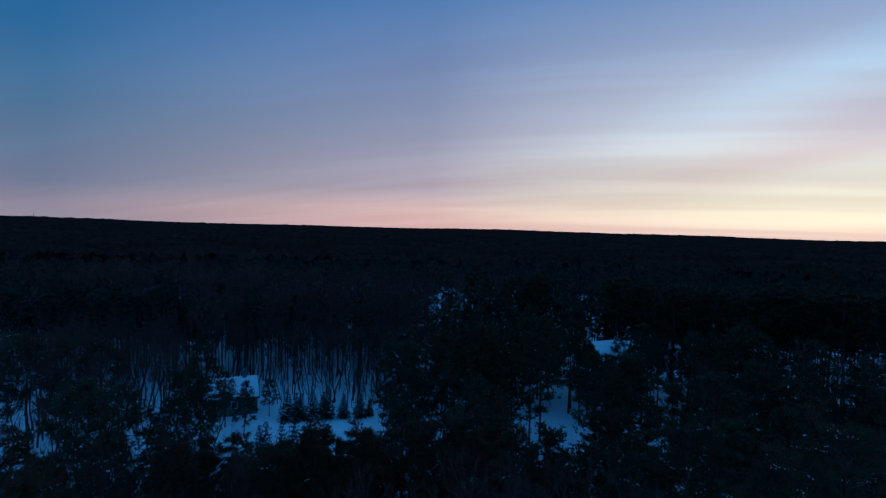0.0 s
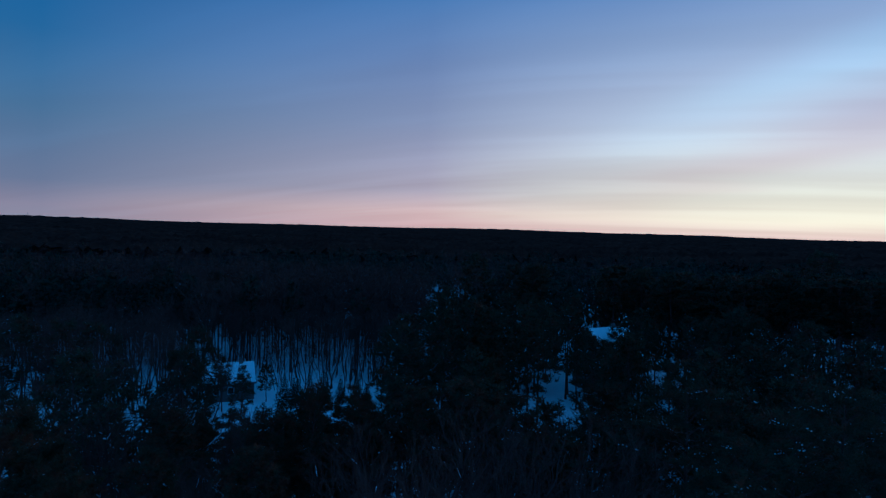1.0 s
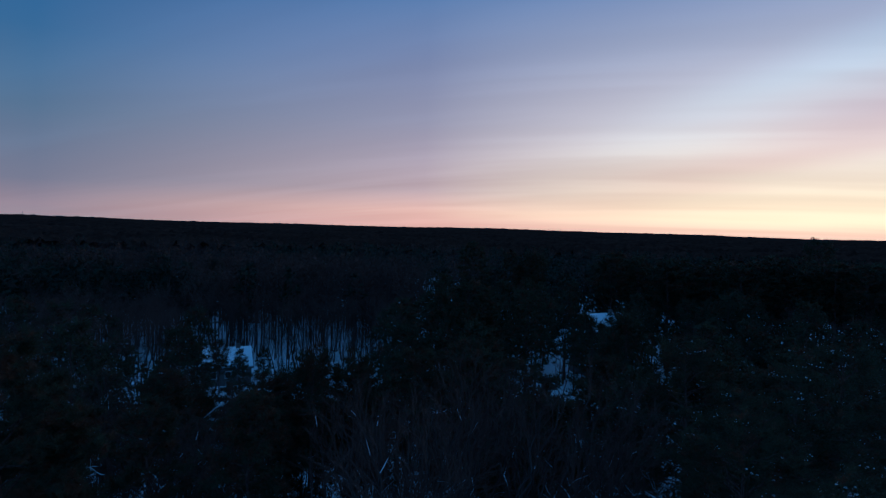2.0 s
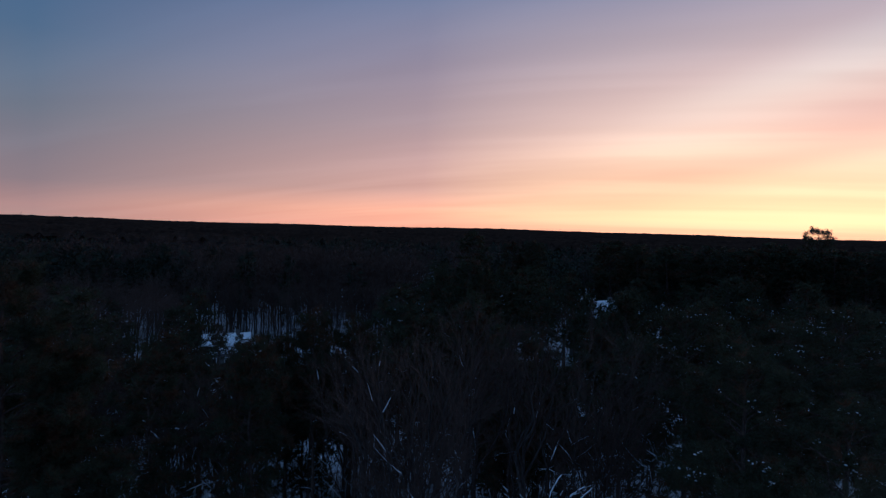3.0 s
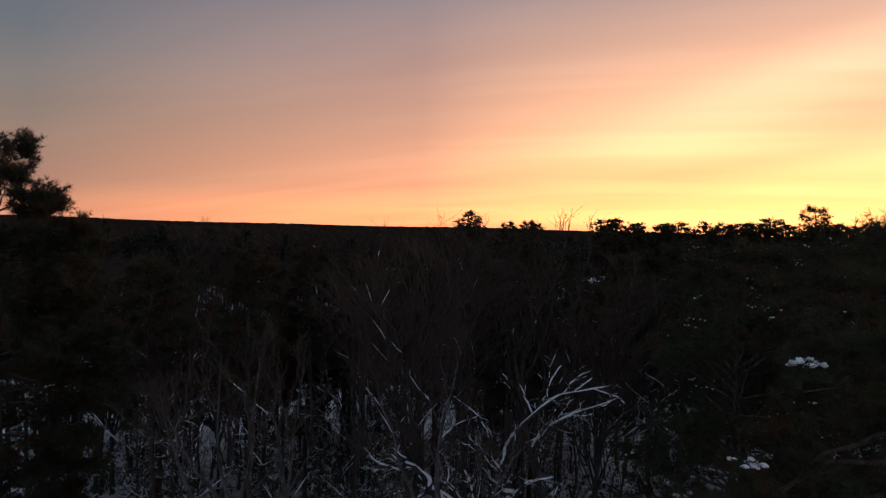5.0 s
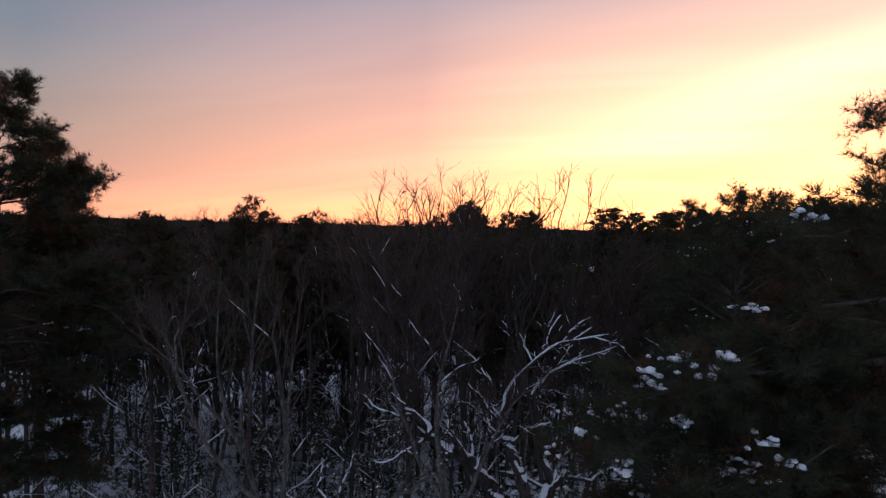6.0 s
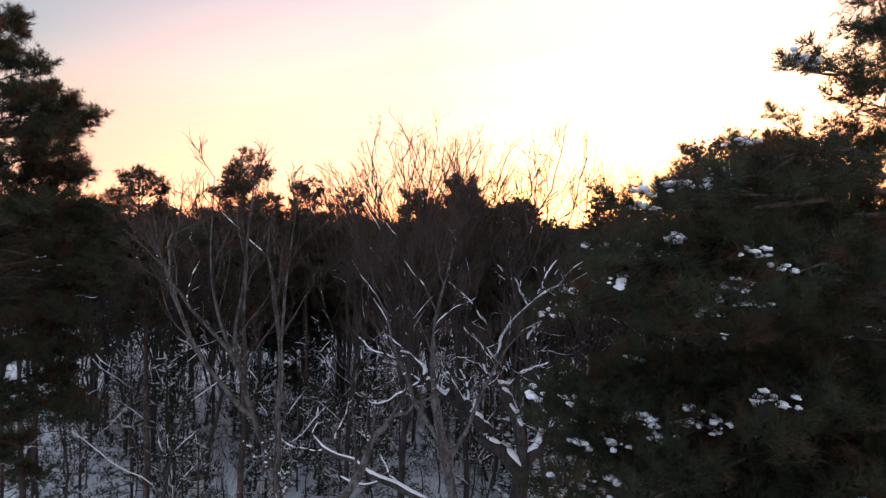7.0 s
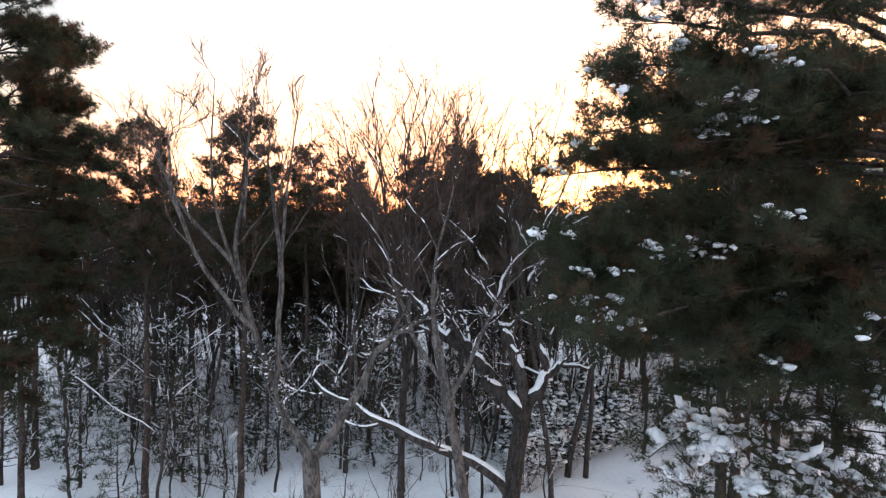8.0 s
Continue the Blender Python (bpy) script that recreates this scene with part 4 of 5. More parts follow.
for j, (x, y, h) in enumerate(((-22.5, 33, 19.0), (-26.3, 38, 18.5), (-12.0, 41, 18.6), (6.6, 40, 16.6), (-19.5, 27.5, 17.0), (-31, 42, 19), (8.4, 44, 16.8),
                               (-6.2, 47, 18.0), (0.2, 48, 18.6), (5.2, 37, 16.4), (-9.9, 45, 18.6), (9.8, 42, 16.8), (-20, 42, 18.4), (5.9, 44, 19.2), (4.4, 40.5, 18.8), (-19, 46, 13.5), (-21, 51.5, 14), (-23.4, 57, 13), (-26, 63.5, 11), (-16.8, 41, 13), (16.4, 58, 16.6), (18.6, 60, 16.2))):
    i = (j + 2) % 6
    s = h / near_heights[i]
    copy_thing(near[i], pose(x, y, 0, 0, 0, j * 77) @ Matrix.Diagonal((s * 1.15, s * 1.15, s, 1)))
# lower pines between the near trees and the clearing, sized to hide it from lower camera heights
for j, (x, y, h) in enumerate(((-17, 50, 14.0), (-13.4, 52, 13.4), (-10.2, 51, 14.0), (-7.0, 49.5, 14.6), (-4.8, 52.5, 14.0), (-19, 56, 12.0), (-15.6, 58, 12.8), (-11.4, 57, 13.2), (-8.2, 56, 13.4), (-6.2, 60, 12.4), (-21.5, 61, 12),
                               (-22, 50, 14.6), (-25, 54, 13.8), (-20.5, 46, 15.4), (-28, 58, 13.0), (-12, 47, 14.6), (-5.5, 46, 15.0), (-15, 46.5, 14.8))):
    s = h / near_heights[j % 6]
    copy_thing(near[j % 6], pose(x, y, 0, 0, 0, j * 57) @ Matrix.Diagonal((s * 1.5, s * 1.5, s, 1)))
# snow-flecked pines that close the wood on one side
full = [pitch_pine("pine_tree", 120 + i, (21.6, 20.0)[i], 9.5, 4.1, 50, "full dark pine flecked with snow", pose(*((13.2, 23.5), (8.8, 16.8))[i], 0), r=0.2, density=4.8, gap=0.34, inner=0.28, spray=1.15,
                   size=0.34, shoots=6, per=3, k=6, length=0.17, width=0.02, bronze_share=0.1, snow=0.035, lump=0.05, pats=4, uneven=0.65, profile=((0, 0.7), (0.3, 1.0), (0.75, 0.9), (1, 0.3))) for i in range(2)]
for j, (x, y, h) in enumerate(((16.8, 30, 21.0), (21, 33, 21.5), (24, 24, 21.3), (18.7, 42, 21.4), (14.2, 18.8, 20.9), (27, 38, 22.0), (12.8, 13.4, 18.4))):
    s = h / (21.6, 20.0)[j % 2]
    copy_thing(full[j % 2], pose(x, y, 0, 0, 0, 40 + j * 77) @ Matrix.Diagonal((s * 1.1, s * 1.1, s, 1)))

# the gnarled oaks with snow along their limbs
GNARLED = "gnarled grey oak with snow lying along crooked limbs"
bare_tree("oak_tree", 201, 19, 0.24, "forked grey oak with fine upright twigs and a snowy stub", (6, 5, 3), leaders=(
    (0.27, ((-3.0, 16.2, -0.3), (-3.1, 16.1, 4.0), (-3.3, 16.0, 7.7))),
    (0.17, ((-3.3, 16.0, 7.6), (-3.9, 15.9, 8.9), (-4.5, 15.8, 10.3))),
    (0.085, ((-4.4, 15.8, 10.1), (-4.9, 15.6, 11.8), (-5.3, 15.2, 13.8), (-5.0, 15.0, 15.4), (-5.1, 14.7, 17.4))),
    (0.06, ((-4.9, 15.6, 11.6), (-5.9, 15.1, 13.0), (-6.6, 14.4, 15.2), (-6.5, 14.0, 16.2), (-6.4, 13.8, 17.0))),
    (0.08, ((-4.3, 15.8, 9.8), (-4.2, 16.0, 12.7), (-4.4, 16.0, 14.8), (-4.6, 15.8, 16.2), (-4.4, 15.6, 17.2))),
    (0.045, ((-5.2, 15.2, 13.0), (-5.7, 14.7, 15.4), (-5.6, 14.5, 18.2))),
    (0.045, ((-4.3, 16.0, 13.0), (-4.0, 15.7, 15.6), (-3.7, 15.5, 17.6))),
    (0.04, ((-6.2, 14.9, 13.6), (-6.9, 14.7, 15.6), (-7.2, 14.6, 17.2))),
    (0.045, ((-5.0, 15.1, 14.6), (-4.9, 15.0, 16.4), (-4.7, 15.0, 18.4))),
    (0.05, ((-5.2, 15.3, 13.2), (-6.6, 15.6, 14.6), (-7.4, 15.9, 15.6), (-7.8, 16.0, 16.4))),
    (0.15, ((-3.3, 16.0, 7.6), (-2.4, 16.2, 9.0), (-1.6, 16.5, 10.7), (-0.7, 16.8, 11.4), (0.45, 17.2, 11.9)))),
    snow=0.12, bark=MID_BARK, crook=0.13, angle=0.6, upright=0.06, twig_r=0.009, stout=0.5, steep=0.72, flecks=120, blades=1, blade=0.35)
bare_tree("oak_tree", 202, 13, 0.4, GNARLED, (6, 5, 3), leaders=(
    (0.40, ((3.7, 24.0, -0.3), (3.8, 24.0, 2.9), (4.17, 24.0, 6.4))),
    (0.31, ((4.1, 24.0, 6.2), (3.4, 23.9, 7.4), (2.55, 23.8, 8.3), (1.9, 23.7, 9.2), (0.9, 23.6, 10.0), (0.1, 23.5, 10.5), (-0.4, 23.4, 11.2), (-1.0, 23.2, 11.8), (-1.7, 23.0, 12.6))),
    (0.27, ((4.1, 24.0, 6.4), (4.2, 24.0, 8.0), (3.5, 23.9, 9.8), (3.0, 23.8, 10.6), (2.7, 23.8, 11.5), (2.2, 23.6, 13.4))),
    (0.28, ((4.2, 24.0, 6.3), (5.1, 24.1, 7.9), (5.4, 24.2, 8.4), (6.1, 24.3, 8.65), (7.5, 24.6, 8.85))),
    (0.20, ((5.1, 24.1, 7.8), (5.0, 24.3, 9.2), (4.6, 24.2, 10.8), (4.3, 24.0, 12.4), (5.2, 24.0, 13.6))),
    (0.095, ((2.75, 23.8, 11.3), (3.4, 24.0, 12.7), (4.4, 24.0, 13.9), (5.6, 24.1, 14.6), (7.6, 24.2, 15.0))),
    (0.08, ((4.3, 24.0, 12.3), (5.0, 24.0, 13.2), (6.2, 24.0, 13.9), (7.9, 24.1, 14.5))),
    (0.18, ((2.1, 23.8, 8.9), (0.6, 24.8, 9.6), (-0.8, 26.0, 10.2), (-2.2, 26.8, 10.6))),
    (0.25, ((3.9, 24.0, 2.6), (3.4, 24.0, 3.4), (1.2, 24.0, 4.9), (-1.3, 24.3, 5.7), (-3.2, 24.6, 6.7), (-4.7, 24.8, 7.5), (-5.0, 24.9, 8.3)))),
    snow=1.0, crook=0.22, angle=0.85, upright=0.06, twig_r=0.011, stout=0.52, blades=2, steep=0.95, flecks=80, deep=0.5)
bare_tree("oak_tree", 203, 17, 0.2, "pale grey leaning oak with snow on its limbs", (7, 6, 4), leaders=(
    (0.20, ((1.9, 22.0, -0.3), (1.6, 22.0, 3.8), (0.85, 22.0, 7.7), (0.3, 22.3, 10.2))),
    (0.13, ((0.35, 22.3, 9.9), (0.16, 22.5, 11.4), (0.4, 22.6, 14.0), (1.2, 22.8, 17.0))),
    (0.11, ((0.7, 22.1, 8.4), (-0.6, 22.6, 10.2), (-1.5, 23.0, 12.5), (-2.4, 23.4, 15.2))),
    (0.10, ((0.9, 22.0, 7.6), (1.9, 22.4, 9.6), (3.0, 22.8, 11.8), (4.0, 23.2, 13.0)))),
    snow=0.3, crook=0.2, bark=PALE_BARK, twig_r=0.011, stout=0.5, steep=0.85, flecks=80)
FAN = "tall leafless tree with ascending limbs and fine twigs"
tall_heights = (22.7, 23.2, 22.8)
tall = [fan_tree("bare_tree", 210 + i, tall_heights[i], (0.18, 0.13, 0.15)[i], (4.2, 2.1, 3.2)[i], FAN, (0.44, 0.58, 0.50)[i], (20, 8, 13)[i], (9, 8, 8)[i], (7, 5, 6)[i], thin=(0.013, 0.016, 0.015)[i], snow=(0.09, 0.02, 0.07)[i],
                 bark=OAK_BARK, m=pose(*((-1.0, 25.6), (6.9, 29.8), (2.2, 30.4))[i], 0, 0, 0, (0, 50, 20)[i])) for i in range(3)]
for i, x, y, h in ((2, -4.6, 33.0, 20.6), (1, 4.4, 36.0, 21.0), (2, -12.6, 33.0, 18.6), (0, -18.0, 38.0, 17), (2, -14, 44, 18), (0, 9.6, 33, 18.5), (2, -24.5, 42.0, 18.5)):
    s = h / tall_heights[i]
    copy_thing(tall[i], pose(x, y, 0, 0, 0, 60 + x * 97) @ Matrix.Diagonal((s, s, s, 1)))

# lower bare crowns that stand close together before the pines
rng = np.random.default_rng(78)
for k in range(17):
    x, y = -25 + 36 * ((k * 0.618) % 1), rng.uniform(37, 56)
    s = rng.uniform(12.5, 15.5) / 23.0
    copy_thing(tall[2 * (k % 2)], pose(x, y, 0, 0, 0, rng.uniform(0, 360)) @ Matrix.Diagonal((s * 1.25, s * 1.25, s, 1)))

# slender young trees of the thicket
thin = [bare_tree("young_tree", 230 + i, 13.0, 0.085, "slender young leafless tree standing in snow", (9, 4), 0.3, 0.22, 0.7, None, OAK_BARK, 0.5, 0.03, 0.008, deep=0.5,
                  m=pose(*((-8.0, 30.2), (1.6, 30.2), (-14.8, 33))[i], 0), sides=(6, 3, 3, 3), blades=9, blade=0.6, flecks=25, lean=((0.05, 0), (-0.08, 0.03), (0.03, 0))[i]) for i in range(3)]
rng = np.random.default_rng(77)
for x, y in [(-24.6, 40), (-21.3, 36), (-12.3, 34), (-18.1, 38), (-0.2, 32), (-3.0, 34), (-20.3, 40), (-10.3, 33), (-5.5, 21.5), (-9.3, 23.5), (-13.2, 27),
             (-7.1, 33.5), (-4.2, 29), (3.1, 29.5), (6.2, 34), (9.6, 36.5), (12.5, 39), (-16.5, 31), (-23.4, 31), (-28, 36), (-5.3, 37.2), (0.9, 35.2), (4.4, 37.5)] + [
             (rng.uniform(-34, 24), rng.uniform(36, 62)) for _ in range(45)] + [(rng.uniform(-20, 6), rng.uniform(24.5, 36)) for _ in range(12)]:
    s = rng.uniform(0.75, 1.25) if y > 36 or x % 1 < 0.3 else rng.uniform(0.35, 0.7)
    copy_thing(thin[rng.integers(3)], pose(x, y, 0, rng.normal() * 3, rng.normal() * 3, rng.uniform(0, 360)) @ Matrix.Diagonal((s, s, s, 1)))

# undergrowth at the back of the clearing
for _ in range(70):
    x, y, s = rng.uniform(-44, -6), 106 + 34 * rng.uniform() ** 1.3, rng.uniform(0.35, 0.85)
    if not open_place(x, y):
        copy_thing(thin[rng.integers(3)], pose(x, y, 0, rng.normal() * 4, rng.normal() * 4, rng.uniform(0, 360)) @ Matrix.Diagonal((s * 1.5, s * 1.5, s, 1)))

# young evergreens weighed down with snow, under the trees
young = [pitch_pine("young_pine", 250 + i, 6.5, 0.6, 2.1, 26, "young pine loaded with snow under bare trees", pose(*((-13.6, 32.0), (-5.0, 33.5))[i], 0), r=0.07, density=4.5, gap=0.4, spray=0.7, size=0.26,
                    shoots=4, per=2, k=5, length=0.16, width=0.028, snow=0.2, lump=0.045, pats=3, bronze_share=0.0, tilt=(-0.1, 0.5), profile=((0, 1.0), (1, 0.15)), uneven=0.6, patchy=-0.1, thin_snow=0.032,
                    group="young pines") for i in range(2)]
for x, y, s in ((-17.5, 34, 1.0), (-10.8, 36, 1.05), (-21.5, 34, 0.8), (-2.6, 38, 1.2), (-7.4, 38, 1.1), (3.6, 34.5, 0.8), (-15.4, 28.5, 0.6), (-25, 36, 0.9), (-29.5, 33, 0.7),
                (-12.5, 40.5, 1.1), (-19, 44, 1.1), (-24, 46, 1.2), (-9, 47, 1.0), (-3, 48, 1.2), (3, 47, 1.0), (8, 45, 1.1), (-15, 50, 1.2), (-29, 50, 1.1), (-6, 53, 1.1), (12, 48, 1.2), 
                (-23, 31, 1.2), (-18.5, 30.5, 1.1), (-16.2, 36, 1.4), (-12, 30.2, 0.9), (-9.2, 33, 1.1), (-6.6, 35.5, 1.2), (-3.6, 35.8, 1.3), (-1.4, 33, 1.0), (1.4, 36.6, 1.3),
                (-20, 39, 1.4), (-25.8, 41, 1.4), (-13.8, 43, 1.4), (4.6, 40, 1.2), (-9.8, 44.5, 1.4)):
    copy_thing(young[int(x * 3 + y) % 2], pose(x, y, 0, 0, 0, x * 91) @ Matrix.Diagonal((s, s, s, 1)))

# boughs bent under thick snow: small pines added in place of the large pine's lower boughs
laden = pitch_pine("young_pine", 256, 12.0, 3.0, 2.3, 34, "small separate pine standing in for snow-bent lower boughs of the large pine", pose(6.4, 11.0, 0), r=0.11, density=5.0, gap=0.28, spray=0.8, size=0.24, shoots=5, per=3, k=7,
                   length=0.14, width=0.011, snow=0.03, lump=0.07, level=2, pats=4, bronze_share=0.12, ridge=0.12, tilt=(-0.35, 0.4), profile=((0, 1.0), (0.7, 0.8), (1, 0.15)), sag=0.10, group="young pines", heavy=0.08, patchy=-0.15, boughs=(
    (11.2, (4.6, 9.0, 10.7)), (11.0, (4.1, 8.8, 10.0)), (10.8, (5.2, 8.6, 10.1)), (11.0, (4.2, 10.2, 10.4)), (10.6, (7.0, 8.9, 10.0)), (10.4, (6.3, 8.5, 9.8)), (10.6, (7.9, 9.6, 10.2))))
for x, y, s in ((8.9, 12.6, 0.84), (9.6, 9.9, 0.86), (11.5, 15.0, 0.9)):
    copy_thing(laden, pose(x, y, 0, 0, 0, x * 47) @ Matrix.Diagonal((s, s, s, 1)))

# broad-leaved evergreens and brush
holly = [shrub("holly_bush", 260 + i, 4.8 - i * 1.2, 2.2, 1000, "evergreen holly bush with pats of snow on its leaves", True, 0.42, 0.16, m=pose(*((6.4, 33.2), (9.4, 35.4))[i], 0)) for i in range(2)]
for x, y, s in ((7.4, 34.0, 1.2), (10.6, 36.4, 1.25), (12.4, 38.0, 1.3), (14.2, 39.4, 1.2), (7.8, 36.6, 1.3), (10.2, 39.0, 1.4), (5.8, 35.6, 1.2), (5.4, 31.6, 0.8), (17.4, 38.5, 1.2), (20, 39, 1.2),
                (-23.6, 27.5, 0.6), (-25.6, 30.5, 0.7), (13, 41.5, 1.4)):
    copy_thing(holly[int(x + y * 3) % 2], pose(x, y, 0, 0, 0, x * 61) @ Matrix.Diagonal((s, s, s, 1)))
brush = [shrub("brush", 270 + i, 2.2, 1.2, 0, "bare brown brush poking through snow", False, 0.5, group="brush in the snow", m=pose(-6.2 + 3 * i, 27.4, 0)) for i in range(2)]
for _ in range(150):
    s = rng.uniform(0.5, 1.9)
    copy_thing(brush[rng.integers(2)], pose(rng.uniform(-32, 8), 26 + 48 * rng.uniform(0, 1) ** 0.7, 0, 0, 0, rng.uniform(0, 360)) @ Matrix.Diagonal((s, s, s, 1)))

# tall thickets further back
for _ in range(52):
    s = rng.uniform(1.8, 3.2)
    copy_thing(brush[rng.integers(2)], pose(rng.uniform(-36, 12), rng.uniform(38, 62), 0, 0, 0, rng.uniform(0, 360)) @ Matrix.Diagonal((s * 0.9, s * 0.9, s, 1)))
for _ in range(70):
    s = rng.uniform(0.18, 0.5)
    copy_thing(brush[rng.integers(2)], pose(rng.uniform(-20, 14), rng.uniform(24, 40), 0, 0, 0, rng.uniform(0, 360)) @ Matrix.Diagonal((s * 1.3, s * 1.3, s, 1)))

# ---------------------------------------------------------------- the clearing
for x, y, s in ((-39.5, 96, 0.55), (-36.2, 97, 0.5), (-33.4, 99, 0.42), (-42.5, 98, 0.6), (-31.6, 93, 0.45), (-30.5, 103, 0.4),
                (28.0, 108, 0.74), (30.8, 107.5, 0.72), (33.6, 108.5, 0.73), (36.2, 107.5, 0.74), (25.8, 112, 0.95), (37.2, 113, 0.98), (40.5, 111, 0.8), (43.5, 114, 0.8)):
    copy_thing(WOOD_PINES[int(-x) % 4], pose(x, y, 0, 0, 0, x * 71) @ Matrix.Diagonal((s, s, s, 1)))
firs = [spruce("spruce_tree", 300 + i, 5.4 - 0.8 * i, 1.7 - 0.2 * i, 13, "dark young spruce standing at the edge of a snowy clearing", 0.04, m=pose(*((-26.6, 100.5), (-24.4, 101))[i], 0)) for i in range(2)]
for x, y, s in ((-22.3, 101, 1.0), (-19.8, 101.8, 1.05), (-17.0, 102.4, 0.95), (-14.2, 103, 1.0), (-25.6, 103, 0.9), (-12.6, 104, 0.7), (-21, 104, 0.9)):
    copy_thing(firs[int(x + y) % 2], pose(x, y, 0, 0, 0, x * 33) @ Matrix.Diagonal((s, s, s, 1)))
for x, y, s in ((-23.5, 78, 1.35), (-21.6, 79, 1.3), (-19.7, 78, 1.5), (-17.9, 80, 1.4), (-25.2, 80.5, 1.1)):
    copy_thing(firs[0], pose(x, y, 0, 0, 0, x * 51) @ Matrix.Diagonal((s * 0.85, s * 0.85, s, 1)))


# ---------------------------------------------------------------- built things
def box(bm, x0, x1, y0, y1, z0, z1):
    vs = [bm.verts.new((x, y, z)) for z in (z0, z1) for x, y in ((x0, y0), (x1, y0), (x1, y1), (x0, y1))]
    for f in ((3, 2, 1, 0), (4, 5, 6, 7), (0, 1, 5, 4), (1, 2, 6, 5), (2, 3, 7, 6), (3, 0, 4, 7)):
        bm.faces.new([vs[i] for i in f])


def gable(bm, lx, ly, z, rise, thick, over):
    """Two roof slopes with thickness; the ridge runs along x."""
    for s in (-1, 1):
        y1 = s * (ly / 2 + over)
        drop = rise * over / (ly / 2)
        a = [(-lx / 2 - over, 0, z + rise), (lx / 2 + over, 0, z + rise), (lx / 2 + over, y1, z - drop), (-lx / 2 - over, y1, z - drop)]
        lo = [bm.verts.new(p) for p in a]
        hi = [bm.verts.new((p[0], p[1], p[2] + thick)) for p in a]
        for f in ((lo[::-1]), hi, *[[lo[i], lo[(i + 1) % 4], hi[(i + 1) % 4], hi[i]] for i in range(4)]):
            bm.faces.new(f)


def house(x, y, turn, lx, ly, wall, rise, label, base=0.0):
    h = empty("house", pose(x, y, base, 0, 0, turn), label, "house", "houses in the wood")
    bm = bmesh.new()
    box(bm, -lx / 2, lx / 2, -ly / 2, ly / 2, -base - 0.3, wall)
    for s in (-1, 1):
        g = [bm.verts.new(p) for p in ((s * lx / 2, -ly / 2, wall), (s * lx / 2, ly / 2, wall), (s * lx / 2, 0, wall + rise))]
        bm.faces.new(g)
    part("wall", bm, SIDING, h)
    bm = bmesh.new()
    gable(bm, lx, ly, wall, rise, 0.18, 0.4)
    part("roof", bm, STEEL, h, "dark roof edge")
    bm = bmesh.new()
    gable(bm, lx - 0.2, ly - 0.2, wall + 0.19, rise, 0.22, 0.38)
    part("snow", bm, SNOW, h, "smooth snow covering the roof")
    bm = bmesh.new()
    box(bm, lx * 0.2, lx * 0.2 + 0.7, -0.35, 0.35, wall, wall + rise + 1.0)
    part("chimney", bm, SIDING, h)
    for i in range(3):
        wx = (-0.3 + 0.3 * i) * lx
        bm = bmesh.new()
        box(bm, wx - 0.55, wx + 0.55, -ly / 2 - 0.05, -ly / 2 + 0.02, wall - 2.0, wall - 0.7)
        w = part("window", bm, PAINT, h, "white-framed dark window")
        bm = bmesh.new()
        box(bm, wx - 0.45, wx + 0.45, -ly / 2 - 0.056, -ly / 2 - 0.045, wall - 1.9, wall - 0.8)
        part("pane", bm, DARK_GLASS, w)
    return h


house(-38.0, 105.5, 24, 8, 6.5, 3.2, 2.6, "low house with a snow-covered roof among trees")
house(34.5, 118.0, 28, 9, 8.5, 8.6, 3.6, "tall house with a smooth snow-covered roof among pines")


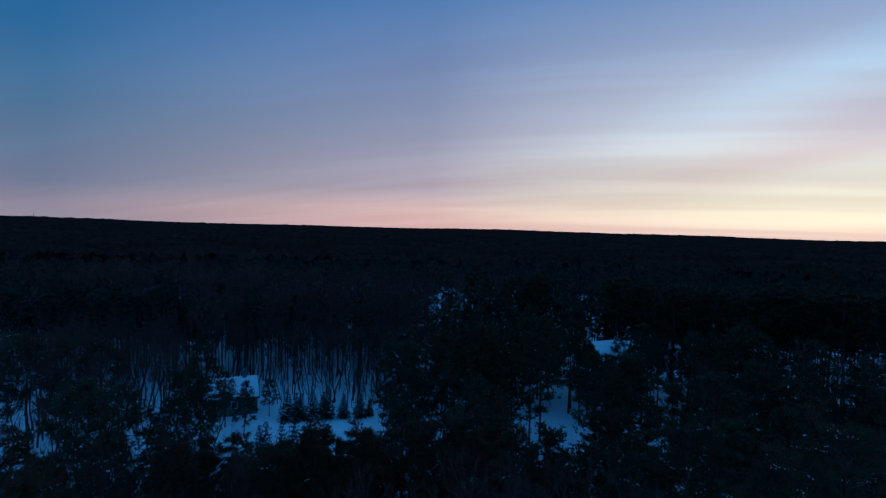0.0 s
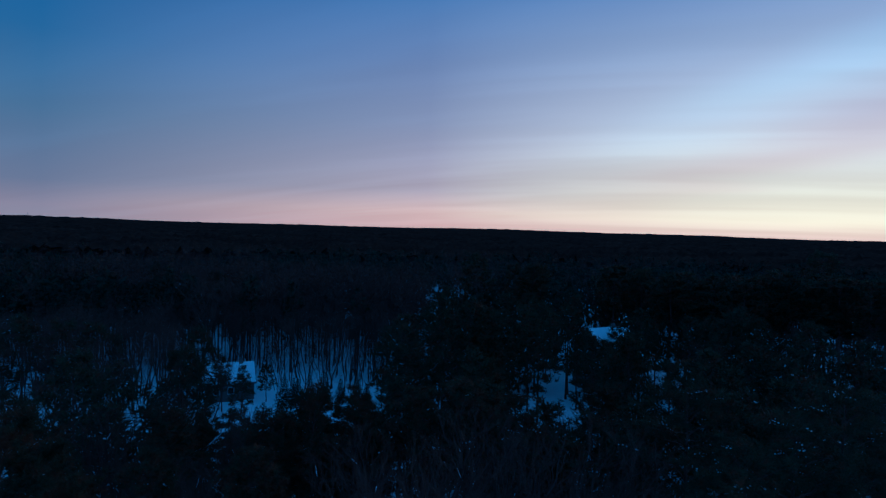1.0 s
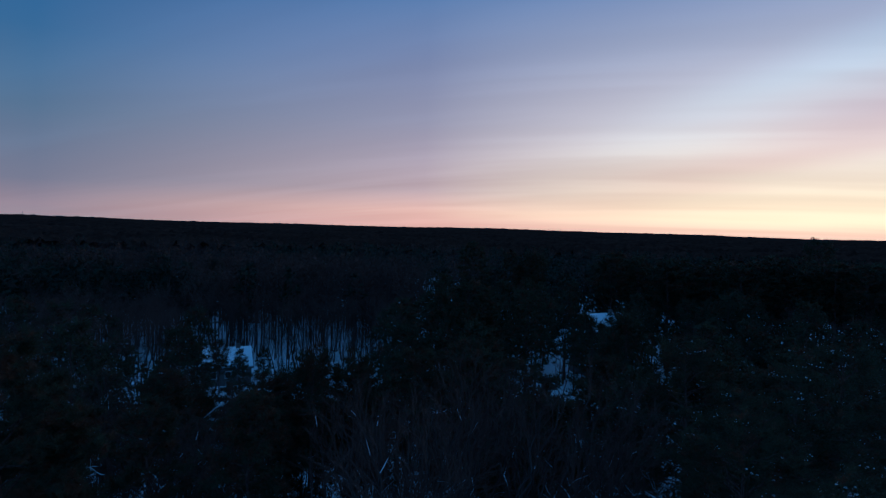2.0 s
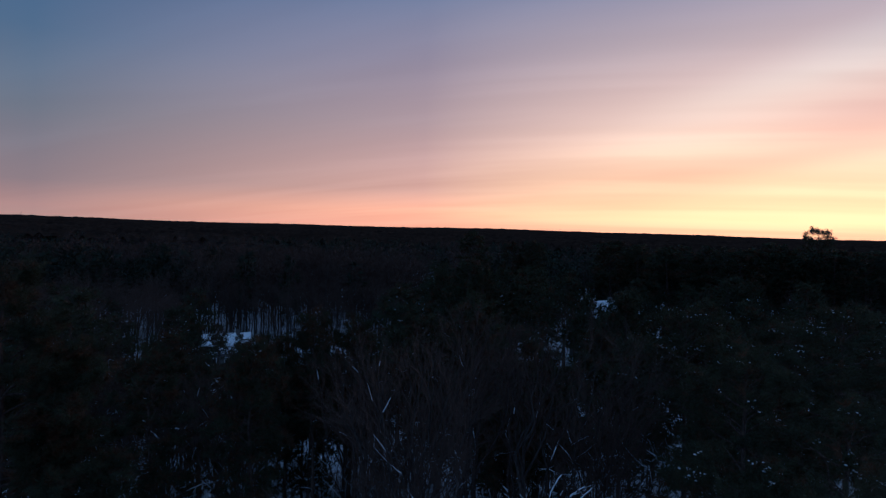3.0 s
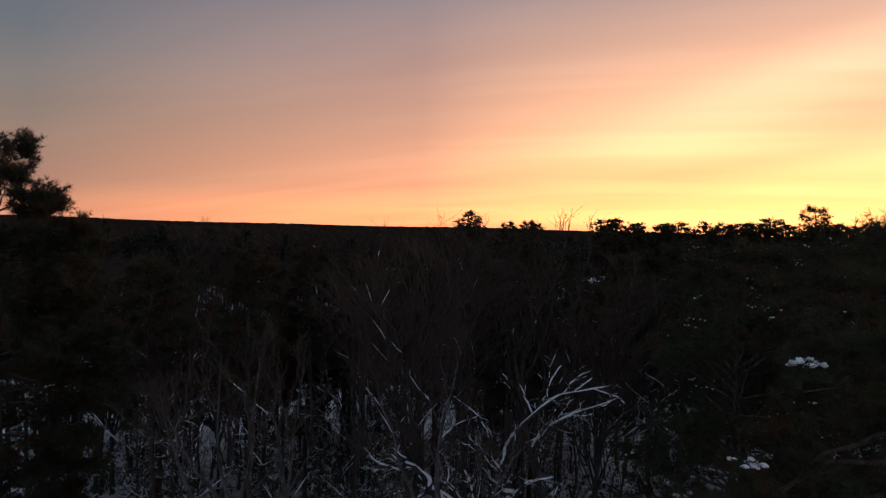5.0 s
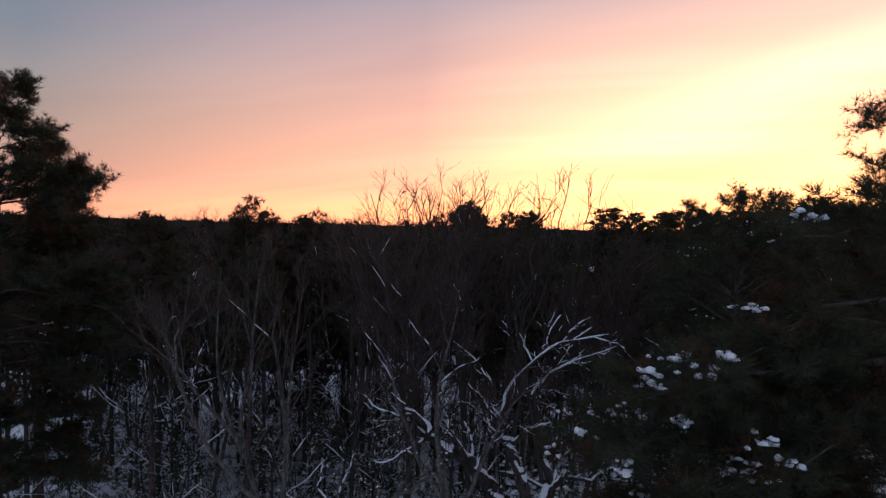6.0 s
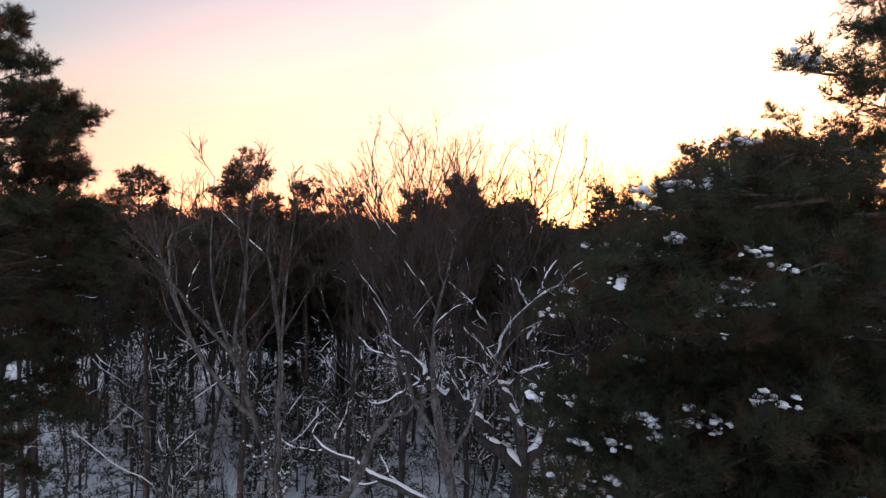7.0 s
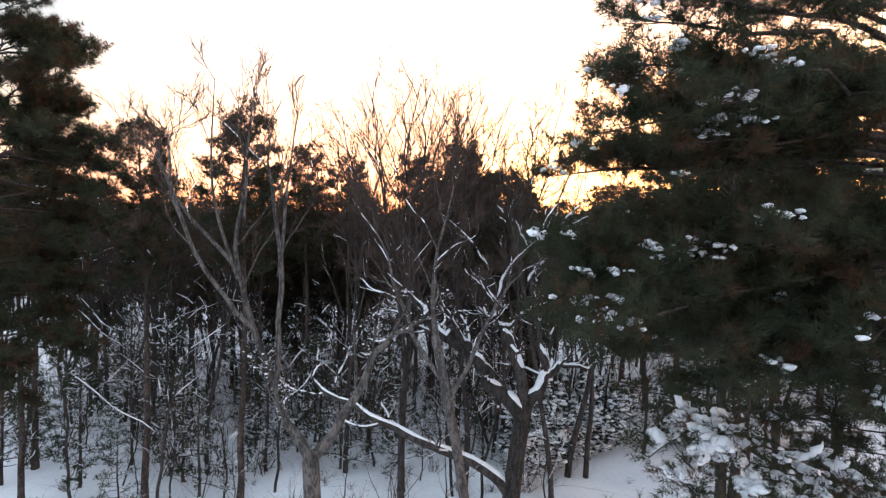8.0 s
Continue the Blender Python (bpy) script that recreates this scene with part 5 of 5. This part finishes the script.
def deck(x, y, turn):
    d = empty("deck", pose(x, y, 0, 0, 0, turn), "raised wooden deck with a white railing behind trees", "deck")
    for i in range(4):
        bm = bmesh.new()
        px, py = (-2.3, 2.3)[i % 2], (-1.3, 1.3)[i // 2]
        box(bm, px - 0.07, px + 0.07, py - 0.07, py + 0.07, -0.2, 1.8)
        part("post", bm, PLANK, d)
    bm = bmesh.new()
    box(bm, -2.5, 2.5, -1.5, 1.5, 1.8, 1.95)
    part("floor", bm, PLANK, d)
    bm = bmesh.new()
    box(bm, -2.45, 2.45, -1.4, 1.45, 1.95, 2.05)
    part("snow", bm, SNOW_LUMP, d, "snow on the deck boards")
    for z in (2.08, 2.88):
        bm = bmesh.new()
        box(bm, -2.5, 2.5, -1.5, -1.42, z, z + 0.08)
        part("rail", bm, PAINT, d)
    for i in range(26):
        bm = bmesh.new()
        bx = -2.45 + i * 0.196
        box(bm, bx - 0.022, bx + 0.022, -1.482, -1.438, 2.0, 2.88)
        part("baluster", bm, PAINT, d)


deck(26.0, 37.3, 4)


def water_tower(x, y):
    t = empty("water_tower", pose(x, y, 0), "distant water tower on slim legs above the forest", "water tower")
    bm = bmesh.new()
    bmesh.ops.create_uvsphere(bm, u_segments=20, v_segments=12, radius=6.0, matrix=Matrix.Translation((0, 0, 34.0)) @ Matrix.Diagonal((1, 1, 0.6, 1)))
    part("tank", bm, STEEL, t)
    for i in range(6):
        a = i * math.pi / 3
        heap = Heap()
        tube(heap, [(6 * math.cos(a), 6 * math.sin(a), -1), (4.6 * math.cos(a), 4.6 * math.sin(a), 33)], [0.5, 0.45], 6)
        part_mesh("leg", heap.mesh("leg", STEEL), t)
    heap = Heap()
    tube(heap, [(0, 0, -1), (0, 0, 31)], [1.0, 1.0], 8)
    part_mesh("riser", heap.mesh("riser", STEEL), t)


def mast(x, y, h):
    t = empty("radio_mast", pose(x, y, 0), "distant slim radio mast above the forest", "mast", "masts on the skyline")
    heap = Heap()
    tube(heap, [(0, 0, -1), (0, 0, h * 0.7), (0, 0, h)], [0.9, 0.7, 0.5], 5)
    part_mesh("pole", heap.mesh("pole", STEEL), t)
    heap = Heap()
    tube(heap, [(-2.2, 0, h * 0.93), (2.2, 0, h * 0.93)], [0.9, 0.9], 5)
    part_mesh("antenna", heap.mesh("antenna", STEEL), t)


water_tower(1574, 3500)
mast(680, 3500, 46)
mast(755, 3500, 46)
mast(-2450, 3450, 60)
